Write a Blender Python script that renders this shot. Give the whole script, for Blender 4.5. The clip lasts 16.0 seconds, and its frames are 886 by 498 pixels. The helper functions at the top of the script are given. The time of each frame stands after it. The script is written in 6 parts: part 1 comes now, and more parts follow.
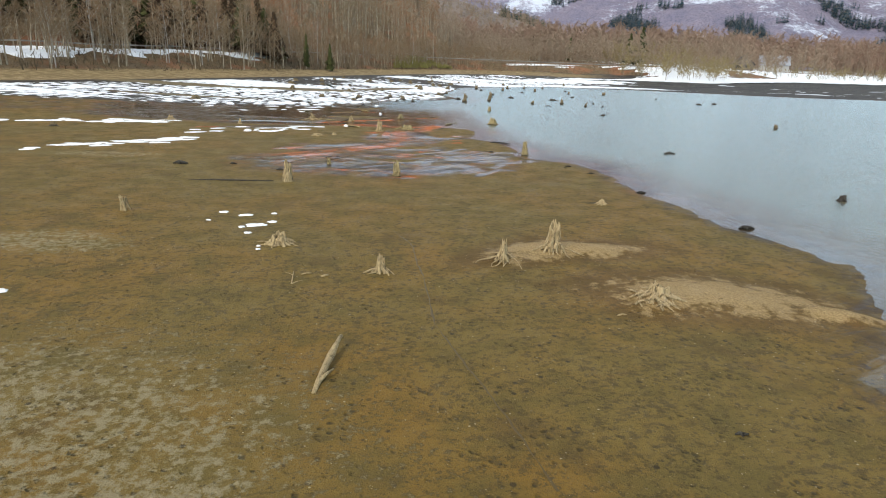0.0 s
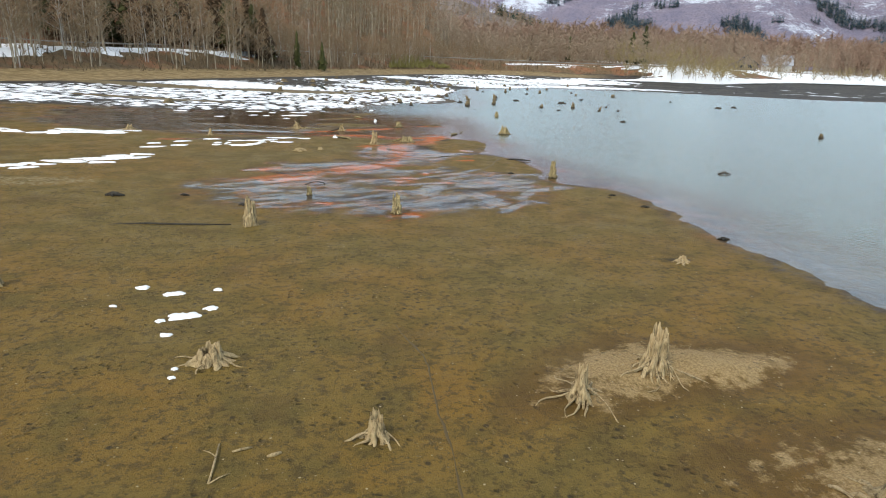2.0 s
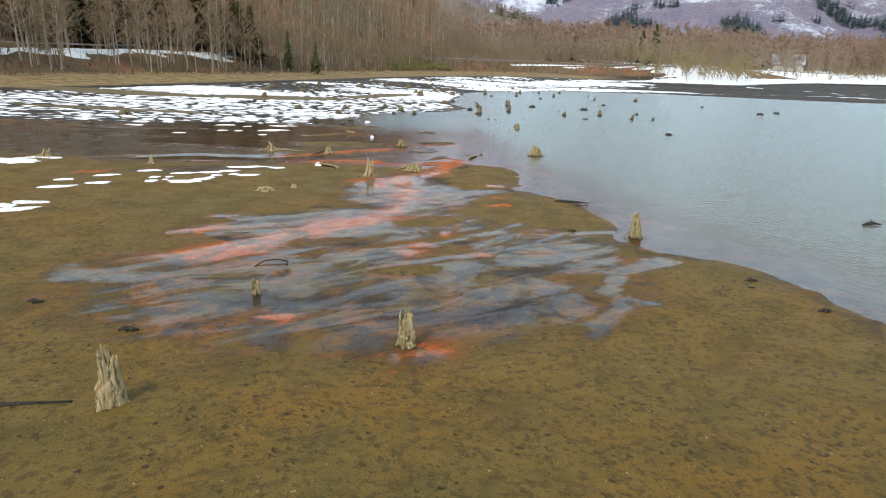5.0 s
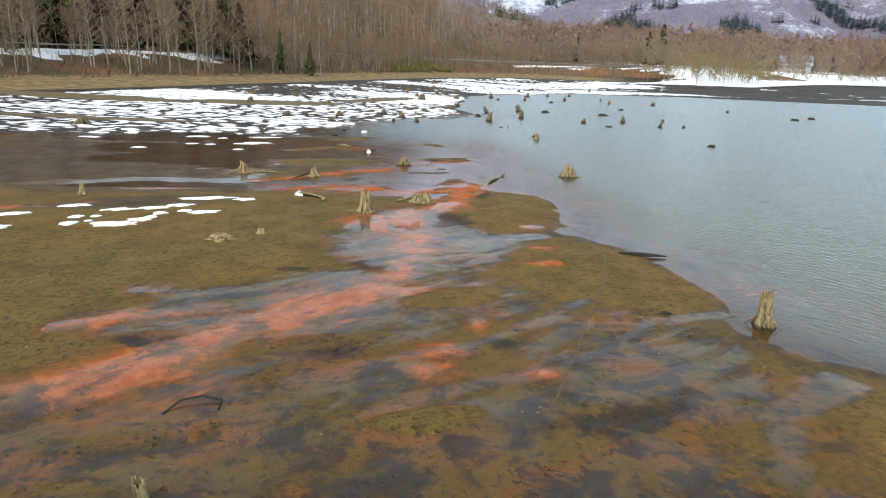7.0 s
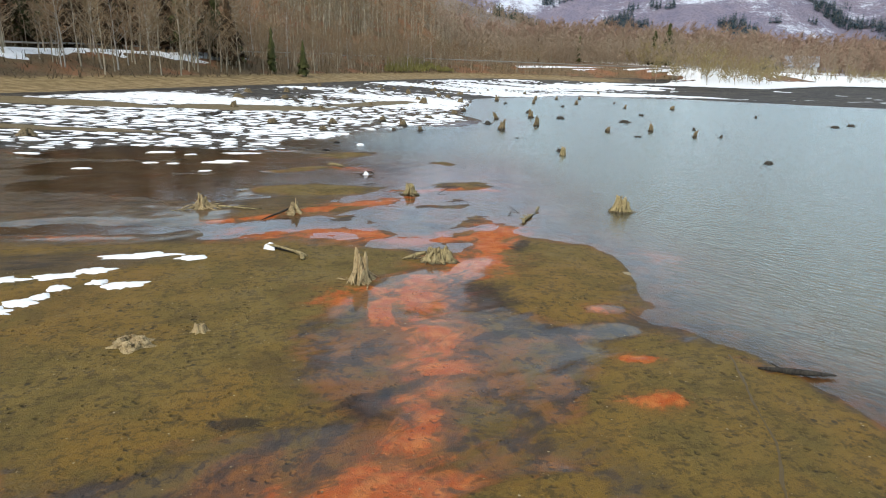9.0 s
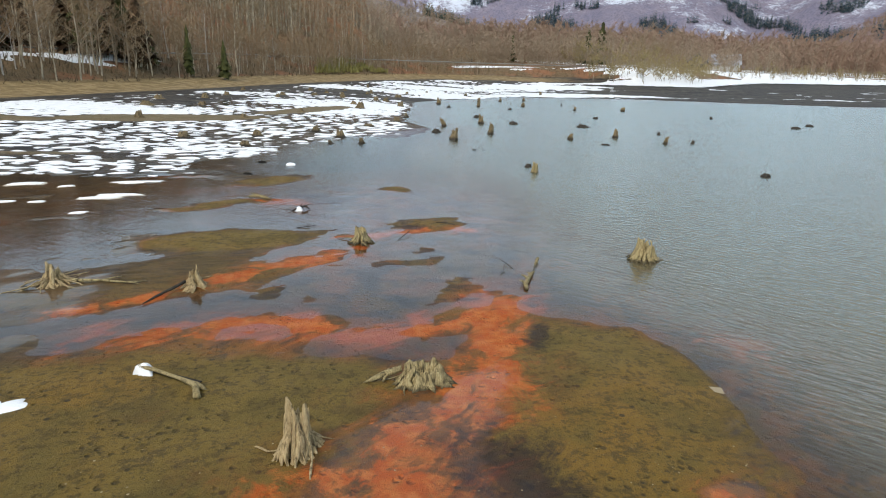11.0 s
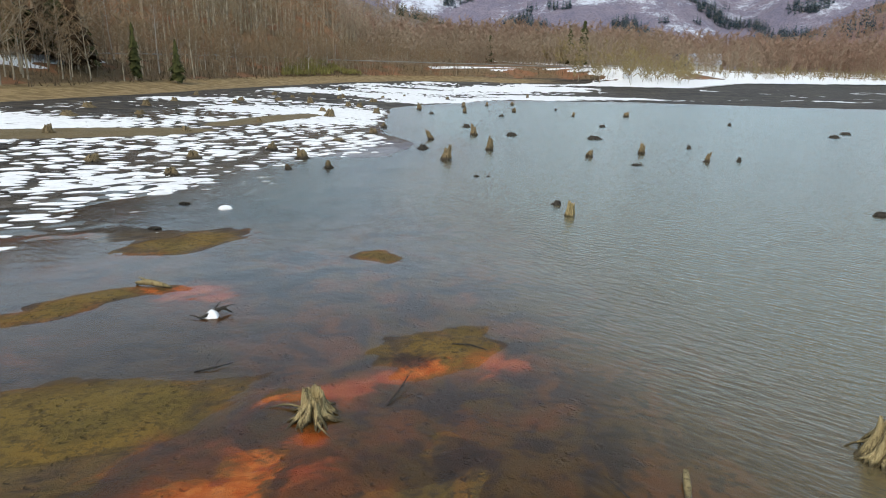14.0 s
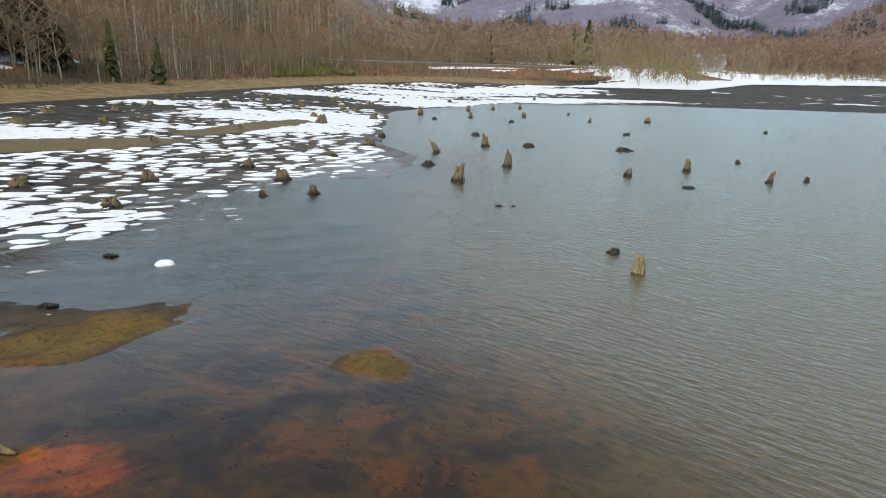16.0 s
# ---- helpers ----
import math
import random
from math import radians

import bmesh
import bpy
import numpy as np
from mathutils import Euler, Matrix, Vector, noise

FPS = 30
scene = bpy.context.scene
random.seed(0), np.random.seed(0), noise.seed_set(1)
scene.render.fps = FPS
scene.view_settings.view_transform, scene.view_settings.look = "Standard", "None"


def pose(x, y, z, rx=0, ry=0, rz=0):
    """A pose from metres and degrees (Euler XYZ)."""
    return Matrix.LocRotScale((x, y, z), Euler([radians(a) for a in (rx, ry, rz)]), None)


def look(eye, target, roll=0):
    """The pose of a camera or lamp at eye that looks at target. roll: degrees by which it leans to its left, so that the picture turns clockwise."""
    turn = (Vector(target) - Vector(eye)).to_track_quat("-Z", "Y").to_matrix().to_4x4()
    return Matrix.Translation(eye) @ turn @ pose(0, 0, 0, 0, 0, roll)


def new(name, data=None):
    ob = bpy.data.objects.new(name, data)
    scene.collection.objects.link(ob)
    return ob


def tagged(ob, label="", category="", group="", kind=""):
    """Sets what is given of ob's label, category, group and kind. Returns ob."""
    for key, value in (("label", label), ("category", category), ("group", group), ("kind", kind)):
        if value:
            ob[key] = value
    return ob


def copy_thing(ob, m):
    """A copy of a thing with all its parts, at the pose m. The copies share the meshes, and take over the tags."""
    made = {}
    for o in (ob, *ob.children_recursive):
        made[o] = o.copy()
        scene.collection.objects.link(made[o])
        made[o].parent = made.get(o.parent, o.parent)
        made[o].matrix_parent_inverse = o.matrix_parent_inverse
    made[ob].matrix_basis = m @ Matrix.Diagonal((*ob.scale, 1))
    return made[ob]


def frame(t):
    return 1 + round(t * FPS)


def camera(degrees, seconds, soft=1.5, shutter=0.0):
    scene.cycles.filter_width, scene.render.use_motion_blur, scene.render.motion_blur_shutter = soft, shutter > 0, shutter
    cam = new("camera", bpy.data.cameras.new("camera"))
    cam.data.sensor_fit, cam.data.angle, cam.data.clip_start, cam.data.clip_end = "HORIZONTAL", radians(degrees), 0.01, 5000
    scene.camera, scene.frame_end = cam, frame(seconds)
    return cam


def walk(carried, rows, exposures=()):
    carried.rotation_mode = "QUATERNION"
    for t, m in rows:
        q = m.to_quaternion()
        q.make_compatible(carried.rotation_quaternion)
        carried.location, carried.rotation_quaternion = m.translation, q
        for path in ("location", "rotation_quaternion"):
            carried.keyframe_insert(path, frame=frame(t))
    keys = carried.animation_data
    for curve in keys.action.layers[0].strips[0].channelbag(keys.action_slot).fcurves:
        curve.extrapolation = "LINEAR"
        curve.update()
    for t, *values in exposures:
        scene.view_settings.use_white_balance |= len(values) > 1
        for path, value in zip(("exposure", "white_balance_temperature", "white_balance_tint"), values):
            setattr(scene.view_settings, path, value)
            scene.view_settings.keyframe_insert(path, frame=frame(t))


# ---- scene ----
cam = camera(69.7, 16.0, soft=1.0)
PATH = [
    (0, (1.246, -0.708, 4.304), (1.313, 1.207, 3.732), 2.1),
    (0.5, (1.137, 0.753, 4.304), (1.208, 2.668, 3.733), 2.0),
    (1, (1.054, 2.255, 4.331), (1.125, 4.17, 3.758), 1.9),
    (1.5, (0.944, 3.771, 4.348), (1.02, 5.685, 3.771), 2.1),
    (2, (0.833, 5.271, 4.334), (0.915, 7.185, 3.76), 2.2),
    (2.5, (0.764, 6.763, 4.319), (0.846, 8.678, 3.747), 2.0),
    (3, (0.703, 8.209, 4.277), (0.783, 10.126, 3.711), 1.8),
    (3.5, (0.633, 9.639, 4.327), (0.713, 11.555, 3.758), 1.9),
    (6, (0.207, 16.912, 4.341), (0.292, 18.826, 3.769), 1.9),
    (6.5, (0.15, 18.406, 4.279), (0.233, 20.322, 3.709), 1.8),
    (7, (-0.001, 19.854, 4.265), (0.087, 21.77, 3.697), 1.9),
    (7.5, (-0.143, 21.326, 4.28), (-0.052, 23.241, 3.711), 1.9),
    (8, (-0.212, 22.653, 4.281), (-0.124, 24.569, 3.715), 1.8),
    (8.2, (-0.248, 23.258, 4.294), (-0.16, 25.174, 3.726), 1.9),
    (10.3, (-0.767, 29.251, 4.323), (-0.572, 31.16, 3.757), 1.8),
    (10.5, (-0.805, 29.809, 4.321), (-0.577, 31.714, 3.757), 1.7),
    (11, (-0.837, 31.199, 4.312), (-0.543, 33.096, 3.75), 1.6),
    (11.5, (-0.807, 32.56, 4.274), (-0.482, 34.453, 3.717), 1.5),
    (12, (-0.738, 33.885, 4.292), (-0.397, 35.775, 3.733), 1.5),
    (12.5, (-0.664, 35.241, 4.283), (-0.312, 37.129, 3.724), 1.5),
    (13, (-0.553, 36.586, 4.269), (-0.195, 38.473, 3.712), 1.5),
    (13.5, (-0.478, 37.924, 4.267), (-0.112, 39.809, 3.709), 1.5),
    (14, (-0.349, 39.267, 4.265), (0.019, 41.152, 3.707), 1.4),
    (14.5, (-0.239, 40.619, 4.276), (0.133, 42.503, 3.717), 1.5),
    (15, (-0.104, 41.977, 4.282), (0.269, 43.861, 3.722), 1.6),
    (15.5, (0.001, 43.32, 4.293), (0.376, 45.203, 3.734), 1.6),
    (16, (0.133, 44.655, 4.289), (0.509, 46.539, 3.731), 1.5),
]
walk(cam, [(t, look(eye, target, roll)) for t, eye, target, roll in PATH],
     [(0, 0.2), (7.8, 0.2), (10.6, 0.08), (16, -0.05)])

# ---- daylight: high thin overcast ----
world = bpy.data.worlds.new("overcast_sky")
scene.world = world
world.use_nodes = True
wn, wl = world.node_tree.nodes, world.node_tree.links
sky = wn.new("ShaderNodeTexSky")
sky.sky_type, sky.sun_disc = "NISHITA", False
sky.sun_elevation, sky.sun_rotation = radians(42), radians(215)
sky.air_density, sky.dust_density, sky.ozone_density = 1.0, 2.0, 1.0
soft_sky = wn.new("ShaderNodeHueSaturation")
soft_sky.inputs["Saturation"].default_value = 0.6
wl.new(sky.outputs[0], soft_sky.inputs["Color"])
cloud = wn.new("ShaderNodeMix")
cloud.data_type = "RGBA"
haze = wn.new("ShaderNodeMapRange")
for key, value in (("From Min", 0.16), ("From Max", 0.60), ("To Min", 0.92), ("To Max", 0.12)):
    haze.inputs[key].default_value = value
up = wn.new("ShaderNodeSeparateXYZ")
wl.new(wn.new("ShaderNodeTexCoord").outputs["Generated"], up.inputs[0])
wl.new(up.outputs[2], haze.inputs["Value"])
wl.new(haze.outputs[0], cloud.inputs[0])
cloud.inputs[7].default_value = (7.0, 9.3, 10.9, 1)
wl.new(soft_sky.outputs[0], cloud.inputs[6])
wl.new(cloud.outputs[2], wn["Background"].inputs["Color"])
wn["Background"].inputs["Strength"].default_value = 0.15
sun = new("sun", bpy.data.lights.new("sun", "SUN"))
sun.data.energy, sun.data.angle, sun.data.color = 1.9, radians(14), (1.0, 0.94, 0.83)
sun.matrix_world = look((0, 0, 60), (30, 45, 0))


# ---- noise and plan helpers ----
def value_noise(x, y, seed=0):
    """Smooth value noise in -1..1 for arrays."""
    x, y = np.asarray(x, float), np.asarray(y, float)
    xi, yi = np.floor(x).astype(np.int64), np.floor(y).astype(np.int64)
    u, v = x - xi, y - yi
    u, v = u * u * (3 - 2 * u), v * v * (3 - 2 * v)

    def h(a, b):
        n = (a * 374761393 + b * 668265263 + seed * 974634777) & 0x7FFFFFFF
        n = ((n ^ (n >> 13)) * 1274126177) & 0x7FFFFFFF
        return ((n ^ (n >> 16)) & 0xFFFF) / 32767.5 - 1

    a, b = h(xi, yi), h(xi + 1, yi)
    c, d = h(xi, yi + 1), h(xi + 1, yi + 1)
    return (a + (b - a) * u) * (1 - v) + (c + (d - c) * u) * v


def fbm(x, y, seed=0, octaves=4):
    total, amp = 0.0, 1.0
    for o in range(octaves):
        total = total + amp * value_noise(x * 2**o + 17 * o, y * 2**o - 9 * o, seed + o)
        amp *= 0.5
    return total / 1.9


def cells(x, y, seed=0):
    """Cellular noise: how far inside its cell each place lies (0 on a border), and a random value of the cell."""
    xi, yi = np.floor(x).astype(np.int64), np.floor(y).astype(np.int64)
    f1, f2, own = np.full(np.shape(x), 9.0), np.full(np.shape(x), 9.0), np.zeros(np.shape(x))
    for dx in (-1, 0, 1):
        for dy in (-1, 0, 1):
            cx, cy = (xi + dx).astype(float), (yi + dy).astype(float)
            jx, jy = value_noise(cx + 0.001, cy + 0.001, seed), value_noise(cx + 0.001, cy + 0.001, seed + 1)
            d = np.hypot(x - cx - 0.5 - 0.45 * jx, y - cy - 0.5 - 0.45 * jy)
            own = np.where(d < f1, jx * 0.5 + jy * 0.5, own)
            f2 = np.where(d < f1, f1, np.minimum(f2, d))
            f1 = np.minimum(f1, d)
    return f2 - f1, own


def remember(f):
    """Keeps the last results of a plan function for large arrays."""
    kept = {}

    def wrapped(x, y, *rest):
        x, y = np.asarray(x, float), np.asarray(y, float)
        if x.size < 500:
            return f(x, y, *rest)
        key = (x.shape, float(x.sum()), float(y.sum()), float((x * y).sum()), str(rest))
        if key not in kept:
            if len(kept) > 8:
                kept.clear()
            kept[key] = f(x, y, *rest)
        return kept[key].copy()

    return wrapped


def smooth(a, b, v):
    k = np.clip((v - a) / (b - a), 0, 1)
    return k * k * (3 - 2 * k)


@remember
def signed_distance(x, y, line):
    """Distance to a polyline, positive on its right-hand side."""
    best = np.full(np.shape(x), 1e9)
    side = np.ones(np.shape(x))
    for (ax, ay), (bx, by) in zip(line[:-1], line[1:]):
        dx, dy = bx - ax, by - ay
        k = np.clip(((x - ax) * dx + (y - ay) * dy) / (dx * dx + dy * dy), 0, 1)
        d = np.hypot(x - ax - k * dx, y - ay - k * dy)
        cross = (x - ax) * dy - (y - ay) * dx
        near = d < best
        best = np.where(near, d, best)
        side = np.where(near, np.where(cross >= 0, 1.0, -1.0), side)
    return best * side


@remember
def spots(x, y, rows):
    """Largest of soft ellipses (x, y, rx, ry, turn): 1 in the middle, 0 at the rim, below 0 outside."""
    best = np.full(np.shape(x), -3.0)
    x, y = x + 0.45 * fbm(x * 0.55, y * 0.55, 51, 3), y + 0.40 * fbm(x * 0.55 + 40, y * 0.55, 52, 3)
    for cx, cy, rx, ry, turn in rows:
        c, s = math.cos(radians(turn)), math.sin(radians(turn))
        u, v = ((x - cx) * c + (y - cy) * s) / rx, (-(x - cx) * s + (y - cy) * c) / ry
        best = np.maximum(best, 1 - np.hypot(u, v))
    return best


# ---- the plan of the shore ----
SHORE = [(7, -60), (8.2, 0), (8.4, 4), (8.8, 7.0), (9.0, 8.4), (9.5, 9.3), (10.3, 10.6), (11.2, 13), (10.6, 15.5), (10.0, 17.3), (9.6, 19.4),
         (9.0, 21.2), (8.9, 23.6), (8.45, 26.3), (7.8, 27.9), (6.6, 29.0), (6.05, 29.8), (5.9, 31), (5.7, 32.4), (5.3, 33.9), (4.5, 35.2),
         (4.1, 36.5), (4.3, 39.5), (3.3, 42.3), (2.9, 49.6), (1.6, 60), (2.6, 66), (4.8, 74.5), (3.5, 80), (6.7, 104), (22, 119), (40, 119),
         (66, 110), (140, 118), (700, 150)]
BEACH = [(-107, -60), (-69, 0), (-55, 30), (-44, 50), (-35, 66), (-29, 76), (-22.5, 90), (-16.5, 103), (-11, 117), (-5, 131), (4, 149), (18, 167),
         (45, 164), (66, 156), (80, 170), (110, 205), (250, 255), (900, 420)]
BASINS_NEAR = [(1.2, 25.2, 3.4, 2.9, 0), (-2.4, 25.6, 2.6, 2.2, 0), (1.2, 28.6, 4.6, 2.4, 0), (-2.9, 29.8, 3.0, 1.3, 20), (-0.2, 33.6, 2.0, 2.4, 0),
               (4.8, 26.2, 0.8, 2.0, -25), (2.6, 35.3, 1.5, 1.0, 20), (-5.0, 24.5, 1.8, 1.0, 30)]
BASINS_FAR = [(0.6, 40.3, 2.4, 1.8, 0), (1.0, 43.0, 4.6, 2.6, 0), (-3.2, 41.8, 3.4, 1.5, 8), (-8.5, 41.2, 3.6, 0.7, 10), (0.4, 47, 4.6, 4.0, 0),
              (-6.5, 45.6, 3.5, 1.0, 12), (-0.8, 53, 4.6, 6, 0), (-5.0, 49, 4.2, 2.2, 15), (-0.4, 61, 4.6, 9, 0), (-3.2, 58.5, 4.0, 3.2, 0),
              (-11, 50, 5, 2.0, 15), (-6, 52.5, 5, 3.2, 10), (-9.5, 47, 5, 2.4, 10), (-3.8, 59.5, 4, 2.4, 20), (-13, 54, 6, 2.4, 8)]
ISLANDS = [(2.7, 38.5, 1.55, 2.9, -18), (-3.6, 46.8, 2.2, 1.0, 8), (-4.6, 51.2, 1.4, 0.45, 10), (-3.5, 55.0, 1.9, 0.9, 38), (0.9, 53.2, 0.75, 0.8, 0),
           (1.8, 48.3, 1.35, 0.8, 10), (3.7, 32.6, 1.9, 2.4, 20), (-4.9, 36.5, 4.3, 2.0, 14), (-1.6, 39.3, 1.4, 0.7, 10), (0.3, 26.8, 0.9, 0.35, 10),
           (0.6, 31.0, 1.2, 0.5, 15), (2.3, 49.0, 1.0, 0.5, 0), (-5.3, 50.5, 1.2, 0.5, 20)]
MOUNDS = [(5.2, 13.95, 1.7, 0.75, 4), (4.0, 13.5, 1.6, 0.7, 30), (7.0, 10.75, 2.3, 1.15, -12), (5.8, 10.6, 1.0, 0.9, 0), (9.0, 10.0, 0.9, 0.35, -20)]
RED_LINES = [(0.72, [(-4.4, 27.3), (-3.54, 28.34), (-2.99, 29.15), (-2.25, 30.05), (-1.23, 30.68), (-0.5, 31.3)]),
             (0.26, [(-5.6, 29.4), (-5.03, 29.61), (-4.37, 30.02), (-3.6, 30.5)]), (0.48, [(-0.32, 32.4), (-0.1, 34.0), (-0.13, 35.45), (-1.25, 36.0)]),
             (0.80, [(-1.5, 36.3), (-0.67, 37.1), (0.2, 38.2), (1.0, 39.2), (1.5, 40.5), (2.13, 42.3)]), (0.36, [(2.0, 42.0), (2.8, 42.5)]),
             (0.48, [(-3.6, 43.6), (-1.88, 44.94), (-0.52, 45.99)]), (0.60, [(-4.8, 41.0), (-2.93, 41.38), (-0.63, 41.04), (0.61, 41.16), (1.64, 41.5)]),
             (0.28, [(-3.1, 51.3), (-2.3, 50.9)]), (0.28, [(-0.8, 46.8), (0.4, 47.2), (1.5, 47.4), (2.4, 47.6)]), (0.22, [(-6, 42.2), (-4.4, 42.8)])]
RED_SPOTS = [(0.51, 28.9, 0.40, 0.28, 0), (0.04, 28.2, 0.45, 0.3, 0), (0.97, 29.96, 0.18, 0.25, 0), (1.83, 28.1, 0.22, 0.13, 0), (3.32, 36.24, 0.42, 0.25, 0),
             (2.96, 34.23, 0.3, 0.14, 0), (2.79, 33.07, 0.35, 0.16, 0), (0.2, 22.7, 0.5, 0.35, 30), (-1.9, 24.1, 0.6, 0.2, 0), (5.7, 39.9, 0.5, 0.8, 0),
             (6.9, 32.0, 0.5, 0.7, 0), (-6.9, 55.8, 0.8, 0.3, 0), (-7.0, 61.3, 0.7, 0.25, 0), (-8.5, 40.3, 1.2, 0.3, 10), (-10.5, 37.6, 1.5, 0.3, 20), (-3, 51.3, 0.6, 0.4, 0), (-5.2, 58.2, 1.4, 0.28, 14), (-2.2, 61.2, 1.4, 0.25, 22), (-0.9, 58.6, 0.9, 0.2, 25)]
DARK = [(-1.11, 32.93, 0.5, 0.45, 20), (-3.64, 29.63, 0.36, 0.22, 0), (-4.14, 28.8, 0.42, 0.25, 0), (-3.2, 31.0, 0.8, 0.16, 20), (1.29, 29.25, 0.55, 0.2, 10),
        (0.92, 35.1, 0.5, 0.2, 0), (2.4, 35.2, 0.8, 0.2, 5), (-2.4, 32.64, 0.5, 0.16, 10), (-1.24, 28.63, 0.5, 0.3, 20), (1.0, 36.9, 0.8, 1.05, 15),
        (-2.66, 42.67, 0.55, 0.2, 0), (0.26, 42.4, 0.45, 0.2, 0), (1.44, 42.4, 0.4, 0.15, 0), (2.30, 40.5, 0.22, 0.6, -20), (-1.17, 42.7, 0.5, 0.2, 0),
        (-0.35, 41.7, 0.4, 0.15, 0), (-0.8, 53.5, 1.0, 0.5, 0), (-1.5, 51.6, 1.1, 0.7, 20), (-2.4, 52.3, 0.9, 0.35, 10), (2.28, 51.06, 0.6, 0.3, 0), (0.0, 52.2, 0.8, 0.3, 0), (1.0, 47.8, 0.5, 0.45, 0),
        (1.5, 24.6, 2.4, 0.5, 15), (-1.8, 24.9, 2.0, 0.4, 0), (2.6, 27.0, 1.0, 0.4, 20), (7.05, 19.05, 0.45, 0.16, 0)]
# strips of bare mud between the snow fields
BARE_BANDS = [(-26, 71, 9, 2.1, 12), (-12.5, 76.5, 7.5, 2.2, 28), (-4, 87, 7, 1.6, 58), (-20, 60, 9, 0.8, 8)]
# thin films of water: broad damp ground and the rills on it
DAMP = [(-1.2, 25.8, 6.5, 3.6, 0), (-1.5, 30.5, 4.8, 2.2, 15), (0.2, 34.5, 2.8, 2.8, 0), (0, 42, 6.5, 3.6, 0), (-8, 42, 7, 1.4, 10), (-1.5, 48.5, 6.5, 4.5, 0), (-9, 48, 8, 3.6, 8),
        (3.4, 28.6, 2.6, 2.4, 0), (-6, 55, 7, 5, 10), (-15, 50, 7, 4, 8), (-11, 45.5, 9, 4.5, 8), (-9, 58, 9, 4, 6)]
RILLS = [(0.34, [(6.4, 28.0), (4.99, 26.73), (4.36, 25.65), (3.92, 24.77), (3.6, 23.9)]), (0.15, [(4.2, 25.4), (4.9, 25.1)]), (0.2, [(-1.55, 27.6), (0.2, 28.6), (0.96, 29.1), (2.0, 30.0), (2.99, 30.7)]),
         (0.2, [(0.9, 27.8), (1.99, 28.18), (3.3, 29.2), (4.6, 30.2), (5.79, 30.5)]), (0.55, [(-4.8, 31.1), (-2.25, 31.27), (-0.31, 32.4)]), (0.6, [(-6.4, 26.2), (-3.89, 25.8), (-1.72, 25.5)]),
         (0.6, [(0, 25.5), (2.69, 26.2), (3.17, 24.9)]), (0.4, [(0.2, 37.5), (0.0, 36.2), (1.2, 34.9), (3.0, 35.4)]), (0.8, [(-9, 40.6), (-6, 41.2), (-3, 42.2), (0, 43.0), (3, 44.5)])]


@remember
def lines(x, y, rows):
    """Largest of soft-edged strokes (half width, points): 1 on the line, 0 at the edge, below 0 outside."""
    best = np.full(np.shape(x), -3.0)
    x, y = x + 0.5 * fbm(x * 0.6, y * 0.6, 53, 4), y + 0.4 * fbm(x * 0.6 + 40, y * 0.6, 54, 4)
    for half, pts in rows:
        best = np.maximum(best, 1 - np.abs(signed_distance(x, y, pts)) / half)
    return best


